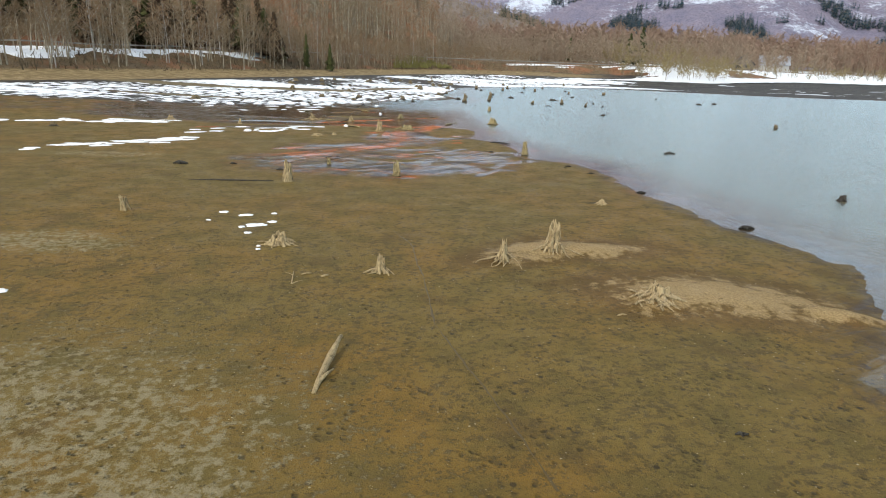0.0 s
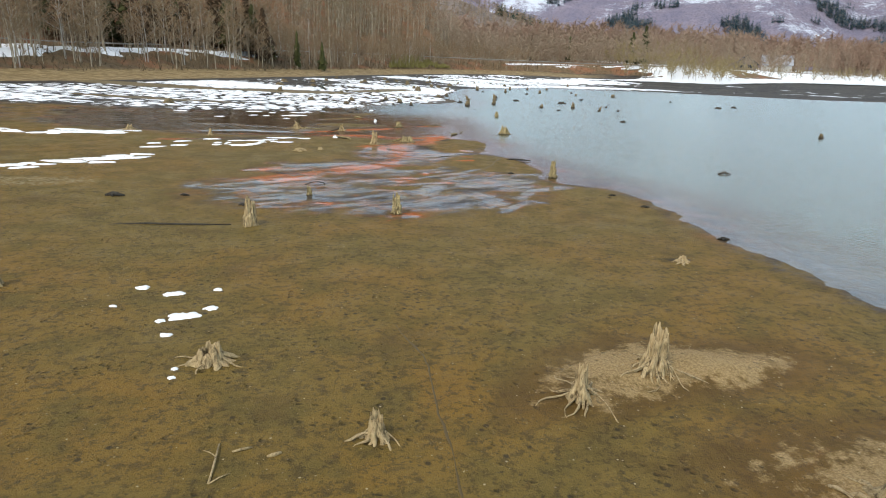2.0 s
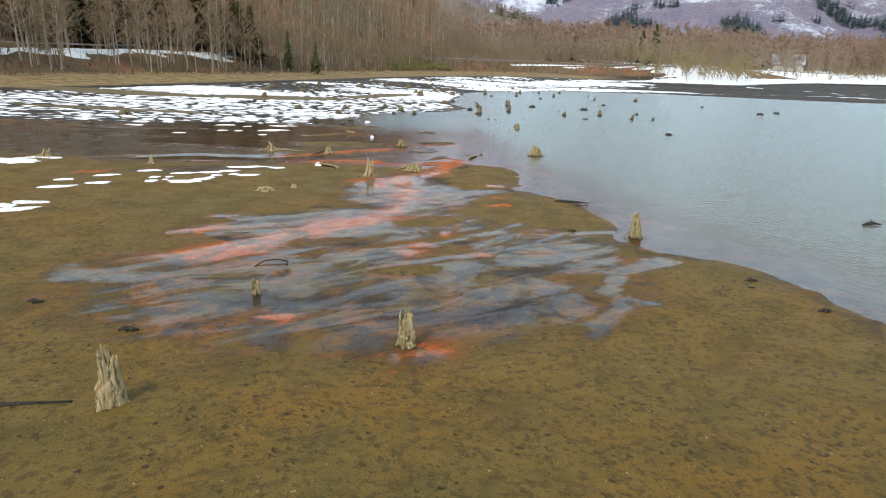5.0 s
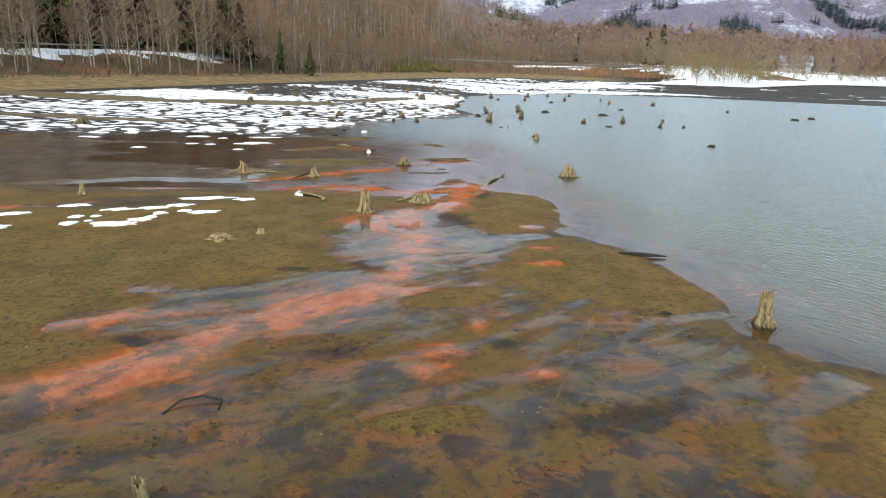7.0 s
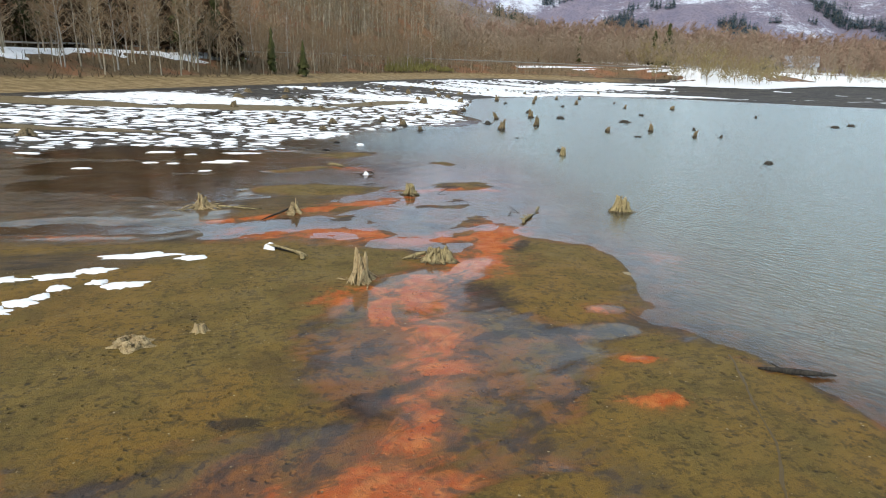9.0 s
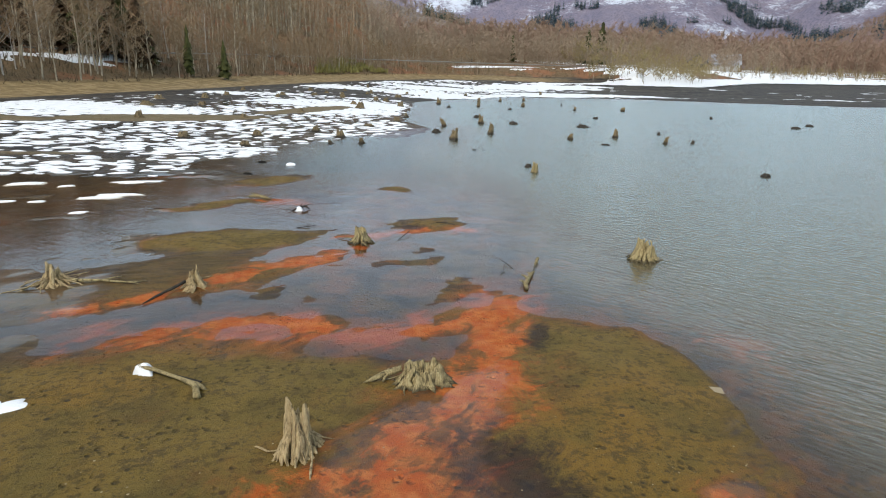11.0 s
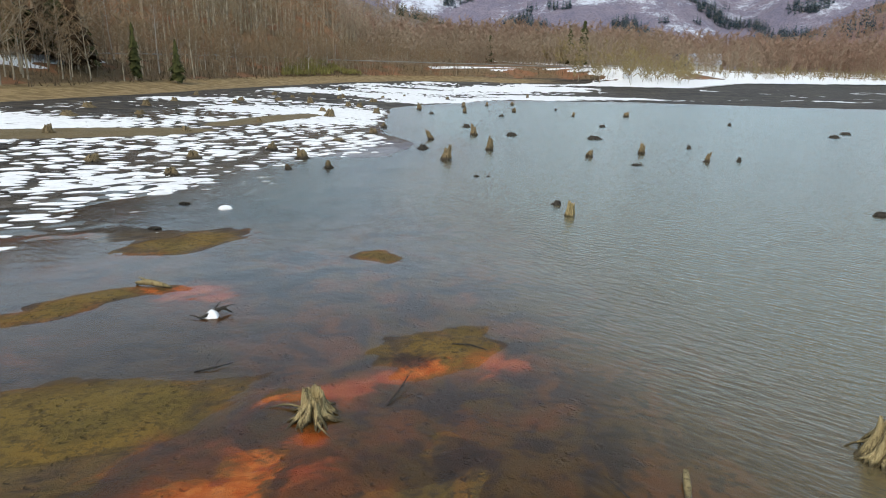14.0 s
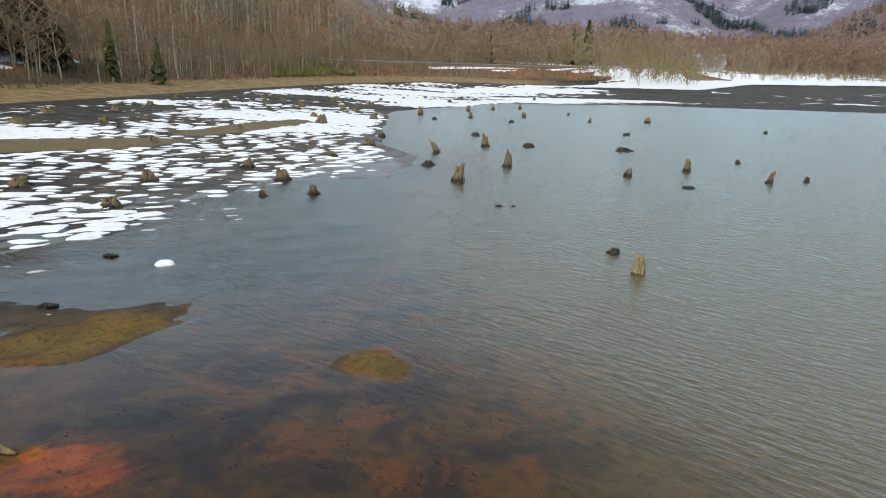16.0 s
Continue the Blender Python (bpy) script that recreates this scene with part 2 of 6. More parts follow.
@remember
def ground_height(x, y):
    x, y = np.asarray(x, float), np.asarray(y, float)
    wob = 0.35 * fbm(x * 0.45, y * 0.45, 3) + 0.10 * fbm(x * 2.2, y * 2.2, 5, 3)
    s = signed_distance(x, y, SHORE) + wob * smooth(0, 6, y)
    d = signed_distance(x, y, BEACH)
    z = np.where(s > 0, -0.012 - 0.045 * np.minimum(s, 14), np.minimum(0.030 * -s, 0.040))
    # shallow stream basins, bars and islands
    near = smooth(20, 12, s)
    basin = np.maximum(spots(x, y, BASINS_NEAR), spots(x, y, BASINS_FAR)) + 0.5 * wob
    z = z - smooth(3.5, -0.3, s) * ((0.026 + 0.022 * smooth(37, 41, y) + 0.018 * smooth(44, 54, y)) * smooth(-0.55, 0.55, basin) * near)
    z = z + 0.040 * smooth(-0.5, 0.8, spots(x, y, ISLANDS) + 0.3 * wob)
    z = z + smooth(1.5, -0.3, s) * (0.014 * smooth(-0.3, 0.9, np.maximum(spots(x, y, RED_SPOTS), lines(x, y, RED_LINES))))
    z = z + 0.11 * smooth(-0.1, 0.9, spots(x, y, MOUNDS) + 0.15 * wob)
    # flats rising to the beach, the beach itself, the bank, road and wooded hill
    land = smooth(4, -6, s)
    flats = np.clip(1 - d / 24, 0, 1) ** 1.35
    z = np.where(d > 0, z + flats * land, 0.04 + 1.0 + 0.62 * smooth(0, 7, -d))
    back = -d
    z = z + smooth(6, 14, back) * 2.3 * smooth(260, 60, x)
    # the wooded hill: a steep flank that ends in a shoulder beside the far shore
    bearing = np.degrees(np.arctan2(x, np.maximum(y - 30, 1.0)))
    crest = np.interp(bearing, [-60, -20, -8, -3, -1, 0.6, 2.0, 4.0], [19, 17, 16, 15, 13, 8.5, 4.0, 0.5])
    hill = np.minimum(0.58 * np.clip(back - 21, 0, 400), crest + 0.03 * np.clip(back - 21, 0, 400)) * smooth(5.5, 3.5, bearing) * smooth(520, 300, y)
    z = z + hill * (1 + 0.10 * fbm(x * 0.02, y * 0.02, 11))
    z = z + 0.016 * np.clip(back - 6, 0, 130) * smooth(35, 70, x)
    # far low ground beyond the lake
    z = z + 0.02 * np.clip(y - 240, 0, 600) * smooth(60, 140, x) * 0.3
    ripple = 0.010 * fbm(x * 0.9, y * 0.9, 21) + 0.008 * fbm(x * 3.1, y * 3.1, 22, 3)
    c, n = math.cos(0.6), math.sin(0.6)
    along, across = x * c + y * n, -x * n + y * c
    flow = fbm(along * 0.42 + 0.6 * wob, across * 1.15 + 0.8 * wob, 23, 5)
    ripple = ripple + (0.014 - 0.004 * smooth(36, 42, y)) * flow * smooth(-0.8, 0.1, basin) * smooth(68, 60, y)
    bars = fbm(along * 0.95 + 0.4 * wob, across * 2.7 + 0.6 * wob, 24, 5)
    ripple = ripple + 0.012 * bars * smooth(-0.9, -0.1, basin) * smooth(39, 44, y) * smooth(66, 60, y)
    return z + ripple * smooth(8, 2, s) + 0.25 * fbm(x * 0.15, y * 0.15, 31) * smooth(6, 12, back)


def at_ground(x, y):
    return float(ground_height(np.array([x]), np.array([y]))[0])


# ---- materials ----
class Mat:
    """A node material with short calls for the nodes that this place needs."""

    def __init__(self, name, rough=0.8):
        self.m = bpy.data.materials.new(name)
        self.m.use_nodes = True
        self.n, self.l = self.m.node_tree.nodes, self.m.node_tree.links
        self.bsdf = self.n["Principled BSDF"]
        self.bsdf.inputs["Roughness"].default_value = rough
        self.bsdf.inputs["Specular IOR Level"].default_value = 0.3

    def node(self, kind, **inputs):
        n = self.n.new(kind)
        for k, v in inputs.items():
            self.put(n.inputs[k.replace("_", " ")], v)
        return n

    def put(self, socket, v):
        if isinstance(v, bpy.types.NodeSocket):
            self.l.new(v, socket)
        else:
            socket.default_value = v

    def coords(self, which="Object", scale=(1, 1, 1), rot=0.0):
        src = self.n.new("ShaderNodeNewGeometry").outputs["Position"] if which == "Position" else self.n.new("ShaderNodeTexCoord").outputs[which]
        mp = self.node("ShaderNodeMapping", Vector=src)
        if rot:
            mp.vector_type = "TEXTURE"
            scale = tuple(1 / v for v in scale)
        mp.inputs["Scale"].default_value, mp.inputs["Rotation"].default_value = scale, (0, 0, rot)
        return mp.outputs[0]

    def noise(self, vec, scale, detail=4.0, rough=0.55, distort=0.0):
        return self.node("ShaderNodeTexNoise", Vector=vec, Scale=scale, Detail=detail, Roughness=rough, Distortion=distort).outputs["Fac"]

    def voronoi(self, vec, scale, out="Distance", randomness=1.0):
        return self.node("ShaderNodeTexVoronoi", Vector=vec, Scale=scale, Randomness=randomness).outputs[out]

    def ramp(self, fac, a, b, lo=0.0, hi=1.0):
        n = self.node("ShaderNodeMapRange", Value=fac)
        n.interpolation_type = "SMOOTHSTEP"
        for k, v in (("From Min", a), ("From Max", b), ("To Min", lo), ("To Max", hi)):
            n.inputs[k].default_value = v
        return n.outputs[0]

    def math(self, op, a, b=0.0):
        n = self.n.new("ShaderNodeMath")
        n.operation = op
        self.put(n.inputs[0], a)
        self.put(n.inputs[1], b)
        return n.outputs[0]

    def mix(self, fac, a, b):
        n = self.n.new("ShaderNodeMix")
        n.data_type = "RGBA"
        self.put(n.inputs[0], fac)
        self.put(n.inputs[6], a if isinstance(a, bpy.types.NodeSocket) else (*a, 1))
        self.put(n.inputs[7], b if isinstance(b, bpy.types.NodeSocket) else (*b, 1))
        return n.outputs[2]

    def attr(self, name):
        n = self.n.new("ShaderNodeAttribute")
        n.attribute_name = name
        return n.outputs["Fac"]

    def color(self, c):
        self.put(self.bsdf.inputs["Base Color"], c if isinstance(c, bpy.types.NodeSocket) else (*c, 1))

    def rough(self, r):
        self.put(self.bsdf.inputs["Roughness"], r)

    def bump(self, height, strength=0.3, distance=0.02):
        b = self.node("ShaderNodeBump", Height=height, Strength=strength, Distance=distance)
        self.l.new(b.outputs[0], self.bsdf.inputs["Normal"])
        return b.outputs[0]


def ground_material():
    m = Mat("shore_ground", 0.75)
    p = m.coords("Position")
    big, mid = m.noise(p, 0.22, 3), m.noise(p, 1.1, 5, 0.6)
    fine, grit = m.noise(p, 7.0, 8, 0.74), m.noise(p, 30.0, 5, 0.7)
    c = m.mix(m.ramp(big, 0.38, 0.62), (0.172, 0.114, 0.026), (0.202, 0.112, 0.018))
    c = m.mix(m.ramp(mid, 0.42, 0.68, 0, 0.80), c, (0.124, 0.092, 0.026))
    c = m.mix(m.ramp(fine, 0.50, 0.60, 0, 0.75), c, (0.066, 0.045, 0.014))
    c = m.mix(m.ramp(m.noise(p, 15.0, 3, 0.6), 0.60, 0.68, 0, 0.7), c, (0.040, 0.030, 0.015))
    c = m.mix(m.ramp(grit, 0.58, 0.70, 0, 0.7), c, (0.27, 0.195, 0.075))
    # small dark tufts and hoof-sized dark spots
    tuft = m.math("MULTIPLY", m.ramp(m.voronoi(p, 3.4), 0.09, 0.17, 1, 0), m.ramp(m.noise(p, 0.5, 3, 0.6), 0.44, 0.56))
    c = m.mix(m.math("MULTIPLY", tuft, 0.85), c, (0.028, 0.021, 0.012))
    c = m.mix(m.ramp(grit, 0.42, 0.30, 0, 0.6), c, (0.060, 0.043, 0.020))
    # trampled dents with a darker floor, elongated dark dashes
    warp = m.n.new("ShaderNodeVectorMath")
    warp.operation = "SCALE"
    warp.inputs["Scale"].default_value = 0.10
    m.l.new(m.node("ShaderNodeTexNoise", Vector=p, Scale=7.0, Detail=2.0).outputs["Color"], warp.inputs[0])
    bent = m.node("ShaderNodeVectorMath")
    m.l.new(p, bent.inputs[0])
    m.l.new(warp.outputs[0], bent.inputs[1])
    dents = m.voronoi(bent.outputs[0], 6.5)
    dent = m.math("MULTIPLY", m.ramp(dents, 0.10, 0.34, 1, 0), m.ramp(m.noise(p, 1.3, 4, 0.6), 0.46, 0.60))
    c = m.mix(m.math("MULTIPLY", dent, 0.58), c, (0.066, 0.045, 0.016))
    dash = m.noise(m.coords("Position", (0.45, 1.3, 1), 0.35), 7.0, 5, 0.68)
    dash = m.math("MULTIPLY", m.ramp(dash, 0.52, 0.64), m.ramp(m.noise(p, 0.35, 4, 0.6), 0.36, 0.58, 0.25, 1))
    c = m.mix(m.math("MULTIPLY", dash, 0.5), c, (0.068, 0.047, 0.017))
    trail = m.ramp(m.noise(p, 0.55, 5, 0.62, 0.4), 0.56, 0.68, 0, 0.55)
    c = m.mix(trail, c, (0.100, 0.062, 0.018))
    # dry pale crust and grass stubble on the higher ground
    pale = m.ramp(m.math("ADD", m.attr("pale"), m.math("MULTIPLY", m.math("SUBTRACT", fine, 0.5), 4.0)), 0.15, 0.7, 0, 0.85)
    c = m.mix(pale, c, (0.30, 0.245, 0.135))
    sand = m.ramp(m.math("ADD", m.attr("sand"), m.math("MULTIPLY", m.math("SUBTRACT", m.noise(p, 2.6, 8, 0.75), 0.5), 3.0)), 0.0, 0.45)
    halo = m.math("MULTIPLY", m.ramp(m.math("ADD", m.attr("sand"), m.math("MULTIPLY", m.math("SUBTRACT", mid, 0.5), 1.4)), -0.75, 0.0), 0.6)
    c = m.mix(halo, c, (0.105, 0.055, 0.014))
    c = m.mix(sand, c, m.mix(m.ramp(grit, 0.4, 0.6), (0.25, 0.165, 0.068), (0.38, 0.265, 0.125)))
    # shallow stream bed: dark organic silt, then the orange iron sediment
    film = m.math("ADD", m.attr("film"), m.math("MULTIPLY", m.math("SUBTRACT", m.noise(m.coords("Position", (0.4, 1.25, 1), 0.5), 1.1, 10, 0.76, 0.8), 0.5), 2.6))
    wet = m.math("MAXIMUM", m.attr("wet"), m.ramp(film, -0.25, 0.55, 0, 0.9))
    flow = m.noise(m.coords("Position", (0.5, 1.15, 1), 0.6), 1.5, 6, 0.62, 0.7)
    stream = m.ramp(m.node("ShaderNodeSeparateXYZ", Vector=p).outputs[1], 19.0, 23.0)
    bed = m.mix(m.ramp(flow, 0.36, 0.62), (0.102, 0.068, 0.020), (0.142, 0.086, 0.021))
    bed = m.mix(m.math("MULTIPLY", m.ramp(m.noise(p, 0.65, 5, 0.62, 0.6), 0.44, 0.60, 0, 0.8), stream), bed, (0.225, 0.080, 0.020))
    bed = m.mix(m.ramp(m.noise(p, 1.25, 7, 0.68, 0.5), 0.47, 0.58, 0, 0.86), bed, (0.036, 0.025, 0.024))
    bed = m.mix(m.ramp(m.noise(p, 5.5, 5, 0.66, 0.3), 0.52, 0.63, 0, 0.75), bed, (0.026, 0.019, 0.017))
    bed = m.mix(m.ramp(grit, 0.60, 0.70, 0, 0.30), bed, (0.24, 0.18, 0.09))
    c = m.mix(m.math("MULTIPLY", m.ramp(wet, 0.05, 0.9), 0.92), c, bed)
    rust = m.noise(m.coords("Position", (0.30, 1.3, 1), 0.16), 2.2, 8, 0.72, 0.5)
    rusty = m.math("MULTIPLY", m.ramp(m.attr("rust"), -0.3, 0.4), m.ramp(rust, 0.30, 0.46))
    rust_c = m.mix(m.ramp(rust, 0.48, 0.62), (0.112, 0.076, 0.040), (0.034, 0.027, 0.026))
    rust_c = m.mix(m.ramp(m.noise(p, 0.5, 7, 0.7, 0.6), 0.58, 0.70, 0, 0.6), rust_c, (0.34, 0.105, 0.03))
    c = m.mix(m.math("MULTIPLY", rusty, 0.80), c, rust_c)
    streak = m.noise(m.coords("Position", (0.75, 1.4, 1), 0.6), 1.2, 9, 0.72, 0.9)
    red = m.math("ADD", m.attr("red"), m.math("MULTIPLY", m.math("SUBTRACT", streak, 0.5), 5.0))
    red = m.math("SUBTRACT", red, m.ramp(m.noise(p, 0.75, 6, 0.65, 0.8), 0.46, 0.62, 0, 1.1))
    stain = m.ramp(red, -1.3, 0.35, 0, 0.80)
    c = m.mix(m.math("MULTIPLY", stain, m.ramp(wet, 0.0, 0.5, 0.35, 1)), c, m.mix(m.ramp(flow, 0.4, 0.6), (0.150, 0.055, 0.016), (0.285, 0.100, 0.022)))
    c = m.mix(m.ramp(red, -0.20, 0.65, 0, 0.95), c, m.mix(m.ramp(m.noise(p, 4.0, 6, 0.7), 0.38, 0.66), (0.41, 0.082, 0.011), (0.52, 0.165, 0.040)))
    dark = m.ramp(m.math("ADD", m.attr("dark"), m.math("MULTIPLY", m.math("SUBTRACT", m.noise(p, 1.6, 8, 0.7, 1.2), 0.5), 4.0)), -0.2, 0.6, 0, 0.74)
    c = m.mix(dark, c, (0.018, 0.014, 0.016))
    # snow flats mud, the beach, litter under the trees
    c = m.mix(m.math("MULTIPLY", m.ramp(m.attr("flats"), 0.2, 0.8), m.ramp(mid, 0.2, 0.6, 0.75, 1)), c,
              m.mix(m.ramp(m.noise(m.coords("Position", (0.12, 0.7, 1), 0.12), 1.0, 7, 0.68), 0.40, 0.62), (0.028, 0.025, 0.024), (0.075, 0.064, 0.050)))
    c = m.mix(m.ramp(m.attr("bare"), 0.2, 0.8, 0, 0.85), c, m.mix(m.ramp(fine, 0.4, 0.62), (0.20, 0.155, 0.085), (0.135, 0.105, 0.058)))
    c = m.mix(m.ramp(m.attr("beach"), 0.3, 0.7), c, m.mix(m.ramp(mid, 0.35, 0.65), (0.30, 0.215, 0.105), (0.19, 0.135, 0.064)))
    litter = m.mix(m.ramp(fine, 0.35, 0.65), (0.105, 0.070, 0.038), (0.22, 0.150, 0.080))
    litter = m.mix(m.ramp(big, 0.45, 0.65), litter, (0.25, 0.118, 0.060))
    c = m.mix(m.ramp(m.attr("litter"), 0.3, 0.7), c, litter)
    m.bsdf.inputs["Specular IOR Level"].default_value = 0.16
    m.color(c)
    dry = m.ramp(m.math("MAXIMUM", m.math("MAXIMUM", sand, pale), m.math("MAXIMUM", m.attr("beach"), m.attr("litter"))), 0.2, 0.8, 1, 0)
    sheet = m.ramp(film, 0.22, 0.62)
    m.put(m.bsdf.inputs["Coat Weight"], m.math("MULTIPLY", m.math("MAXIMUM", m.math("MULTIPLY", sheet, 0.72), 0.06), dry))
    m.put(m.bsdf.inputs["Coat Roughness"], m.ramp(sheet, 0.0, 0.7, 0.40, 0.07))
    m.bsdf.inputs["Coat IOR"].default_value = 1.34
    shine = m.ramp(wet, 0.2, 1.0, 0.0, 0.25)
    m.rough(m.math("SUBTRACT", m.ramp(mid, 0.3, 0.7, 0.60, 0.85), shine))
    h = m.math("ADD", m.math("ADD", m.math("MULTIPLY", fine, 0.8), m.math("MULTIPLY", grit, 0.35)), m.math("MULTIPLY", m.math("MULTIPLY", rust, rusty), 2.5))
    m.bump(m.math("SUBTRACT", h, m.math("MULTIPLY", dent, 0.9)), 0.9, 0.06)
    return m.m


def water_material():
    m = Mat("lake_water")
    n, l = m.n, m.l
    n.remove(m.bsdf)
    out = n["Material Output"]
    p = m.coords("Position", (0.34, 1.0, 1), -0.85)
    rip = m.math("ADD", m.noise(p, 8.5, 3, 0.5, 0.3), m.math("MULTIPLY", m.noise(m.coords("Position", (1, 1, 1), 0.3), 0.7, 3), 0.9))
    b = m.node("ShaderNodeBump", Height=rip, Distance=0.05)
    m.put(b.inputs["Strength"], m.ramp(m.attr("open"), 0.0, 1.0, 0.13, 0.80))
    fres = m.node("ShaderNodeFresnel", IOR=m.ramp(m.attr("open"), 0.0, 1.0, 1.34, 1.72), Normal=b.outputs[0])
    gloss = m.node("ShaderNodeBsdfGlossy", Color=m.mix(m.attr("open"), (0.98, 0.96, 1.0), (0.90, 1.0, 1.0)), Roughness=m.ramp(m.attr("open"), 0.0, 1.0, 0.07, 0.26), Normal=b.outputs[0])
    clear = m.node("ShaderNodeBsdfTransparent", Color=(0.92, 0.87, 0.76, 1))
    silt = m.node("ShaderNodeBsdfDiffuse", Color=(0.128, 0.102, 0.052, 1))
    murk = n.new("ShaderNodeMixShader")
    m.put(murk.inputs[0], m.attr("murk"))
    l.new(clear.outputs[0], murk.inputs[1])
    l.new(silt.outputs[0], murk.inputs[2])
    top = n.new("ShaderNodeMixShader")
    l.new(fres.outputs[0], top.inputs[0])
    l.new(murk.outputs[0], top.inputs[1])
    l.new(gloss.outputs[0], top.inputs[2])
    l.new(top.outputs[0], out.inputs["Surface"])
    return m.m


def snow_material():
    m = Mat("old_snow", 0.7)
    p = m.coords("Position")
    c = m.mix(m.ramp(m.noise(p, 2.5, 5, 0.6), 0.4, 0.75), (0.88, 0.89, 0.90), (0.74, 0.74, 0.74))
    c = m.mix(m.ramp(m.noise(p, 11.0, 4, 0.6), 0.62, 0.8, 0, 0.5), c, (0.42, 0.38, 0.33))
    m.color(c)
    m.bump(m.noise(p, 14.0, 5, 0.6), 0.5, 0.03)
    m.bsdf.inputs["Subsurface Weight"].default_value = 0.0
    return m.m


def wood_material(name, light, mid, dark, waterline=0.06, stretch=0.16):
    m = Mat(name, 0.78)
    o = m.coords("Object", (1, 1, stretch))
    grain, blotch = m.noise(o, 42.0, 4, 0.6, 0.5), m.noise(m.coords("Object"), 5.0, 4)
    c = m.mix(m.ramp(grain, 0.36, 0.64), mid, light)
    c = m.mix(m.ramp(blotch, 0.55, 0.75, 0, 0.7), c, dark)
    c = m.mix(m.ramp(m.noise(o, 16.0, 3), 0.60, 0.72, 0, 0.75), c, tuple(v * 0.35 for v in dark))
    cracks = m.noise(m.coords("Object", (1, 1, stretch * 1.4)), 17.0, 5, 0.7, 0.3)
    c = m.mix(m.ramp(cracks, 0.50, 0.64, 0, 0.85), c, tuple(v * 0.45 for v in dark))
    rnd = m.n.new("ShaderNodeObjectInfo").outputs["Random"]
    c = m.mix(m.ramp(rnd, 0, 1, 0, 0.35), c, mid)
    # soaked foot at the waterline
    sep = m.node("ShaderNodeSeparateXYZ", Vector=m.coords("Position"))
    soak = m.math("ADD", sep.outputs[2], m.math("MULTIPLY", m.math("SUBTRACT", blotch, 0.5), 0.12))
    foot = m.ramp(soak, waterline * 0.5, waterline * 1.6, 1, 0)
    c = m.mix(foot, c, tuple(v * 0.28 for v in mid))
    m.color(c)
    m.rough(m.ramp(foot, 0, 1, 0.8, 0.35))
    m.bump(m.math("SUBTRACT", m.math("MULTIPLY", grain, 0.35), cracks), 1.0, 0.05)
    return m.m


def bark_material(name, a, b, tint=None):
    m = Mat(name, 0.9)
    c = m.mix(m.ramp(m.noise(m.coords("Object", (1, 1, 0.3)), 3.0, 4), 0.35, 0.65), a, b)
    if tint:
        c = m.mix(m.attr("tint"), c, tint)
    m.color(c)
    return m.m


GROUND, WATER, SNOW = ground_material(), water_material(), snow_material()
BLEACHED = wood_material("bleached_wood", (0.54, 0.41, 0.225), (0.36, 0.262, 0.128), (0.15, 0.10, 0.045), 0.02)
SOAKED = wood_material("soaked_wood", (0.47, 0.375, 0.19), (0.28, 0.215, 0.10), (0.085, 0.060, 0.028), 0.045)
BLEACHED_ROOT = wood_material("bleached_root", (0.53, 0.405, 0.23), (0.37, 0.275, 0.14), (0.19, 0.13, 0.062), 0.02, 0.8)
SOAKED_ROOT = wood_material("soaked_root", (0.46, 0.365, 0.185), (0.28, 0.215, 0.10), (0.085, 0.06, 0.03), 0.045, 0.8)
LAKE_WOOD = wood_material("dark_lake_wood", (0.29, 0.22, 0.12), (0.135, 0.098, 0.05), (0.04, 0.029, 0.017), 0.13)
BLACK_WOOD = wood_material("rotten_wood", (0.075, 0.065, 0.05), (0.038, 0.032, 0.025), (0.02, 0.017, 0.013), 0.02)
BARK = bark_material("grey_bark", (0.40, 0.345, 0.25), (0.17, 0.135, 0.095), (0.33, 0.25, 0.17))
PALE_BARK = bark_material("pale_bark", (0.42, 0.38, 0.33), (0.27, 0.24, 0.20))
TWIG = bark_material("bare_twigs", (0.17, 0.125, 0.070), (0.26, 0.195, 0.115), (0.31, 0.150, 0.075))
# paler than bare_twigs: distance haze over the far woods is put into the colour
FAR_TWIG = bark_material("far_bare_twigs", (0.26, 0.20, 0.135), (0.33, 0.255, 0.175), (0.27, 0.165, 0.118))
WILLOW = bark_material("willow_twigs", (0.30, 0.235, 0.105), (0.24, 0.18, 0.085))
NEEDLES = bark_material("conifer_needles", (0.040, 0.046, 0.013), (0.070, 0.070, 0.018))
BROWN_NEEDLES = bark_material("rusty_conifer_needles", (0.046, 0.030, 0.014), (0.085, 0.046, 0.020))


# ---- mesh helpers ----
def mesh_of(name, verts, faces, mats, smooth_shade=True, indices=None):
    me = bpy.data.meshes.new(name)
    me.from_pydata(verts, [], faces)
    for mt in mats:
        me.materials.append(mt)
    if indices is not None:
        me.polygons.foreach_set("material_index", np.asarray(indices, np.int32))
    me.polygons.foreach_set("use_smooth", np.full(len(me.polygons), smooth_shade))
    me.update()
    return me


def float_attr(me, name, values):
    me.attributes.new(name, "FLOAT", "POINT").data.foreach_set("value", np.ascontiguousarray(values, np.float32))


def grid_faces(nx, ny):
    i = np.arange(nx * ny).reshape(ny, nx)
    return np.stack([i[:-1, :-1], i[:-1, 1:], i[1:, 1:], i[1:, :-1]], -1).reshape(-1, 4)


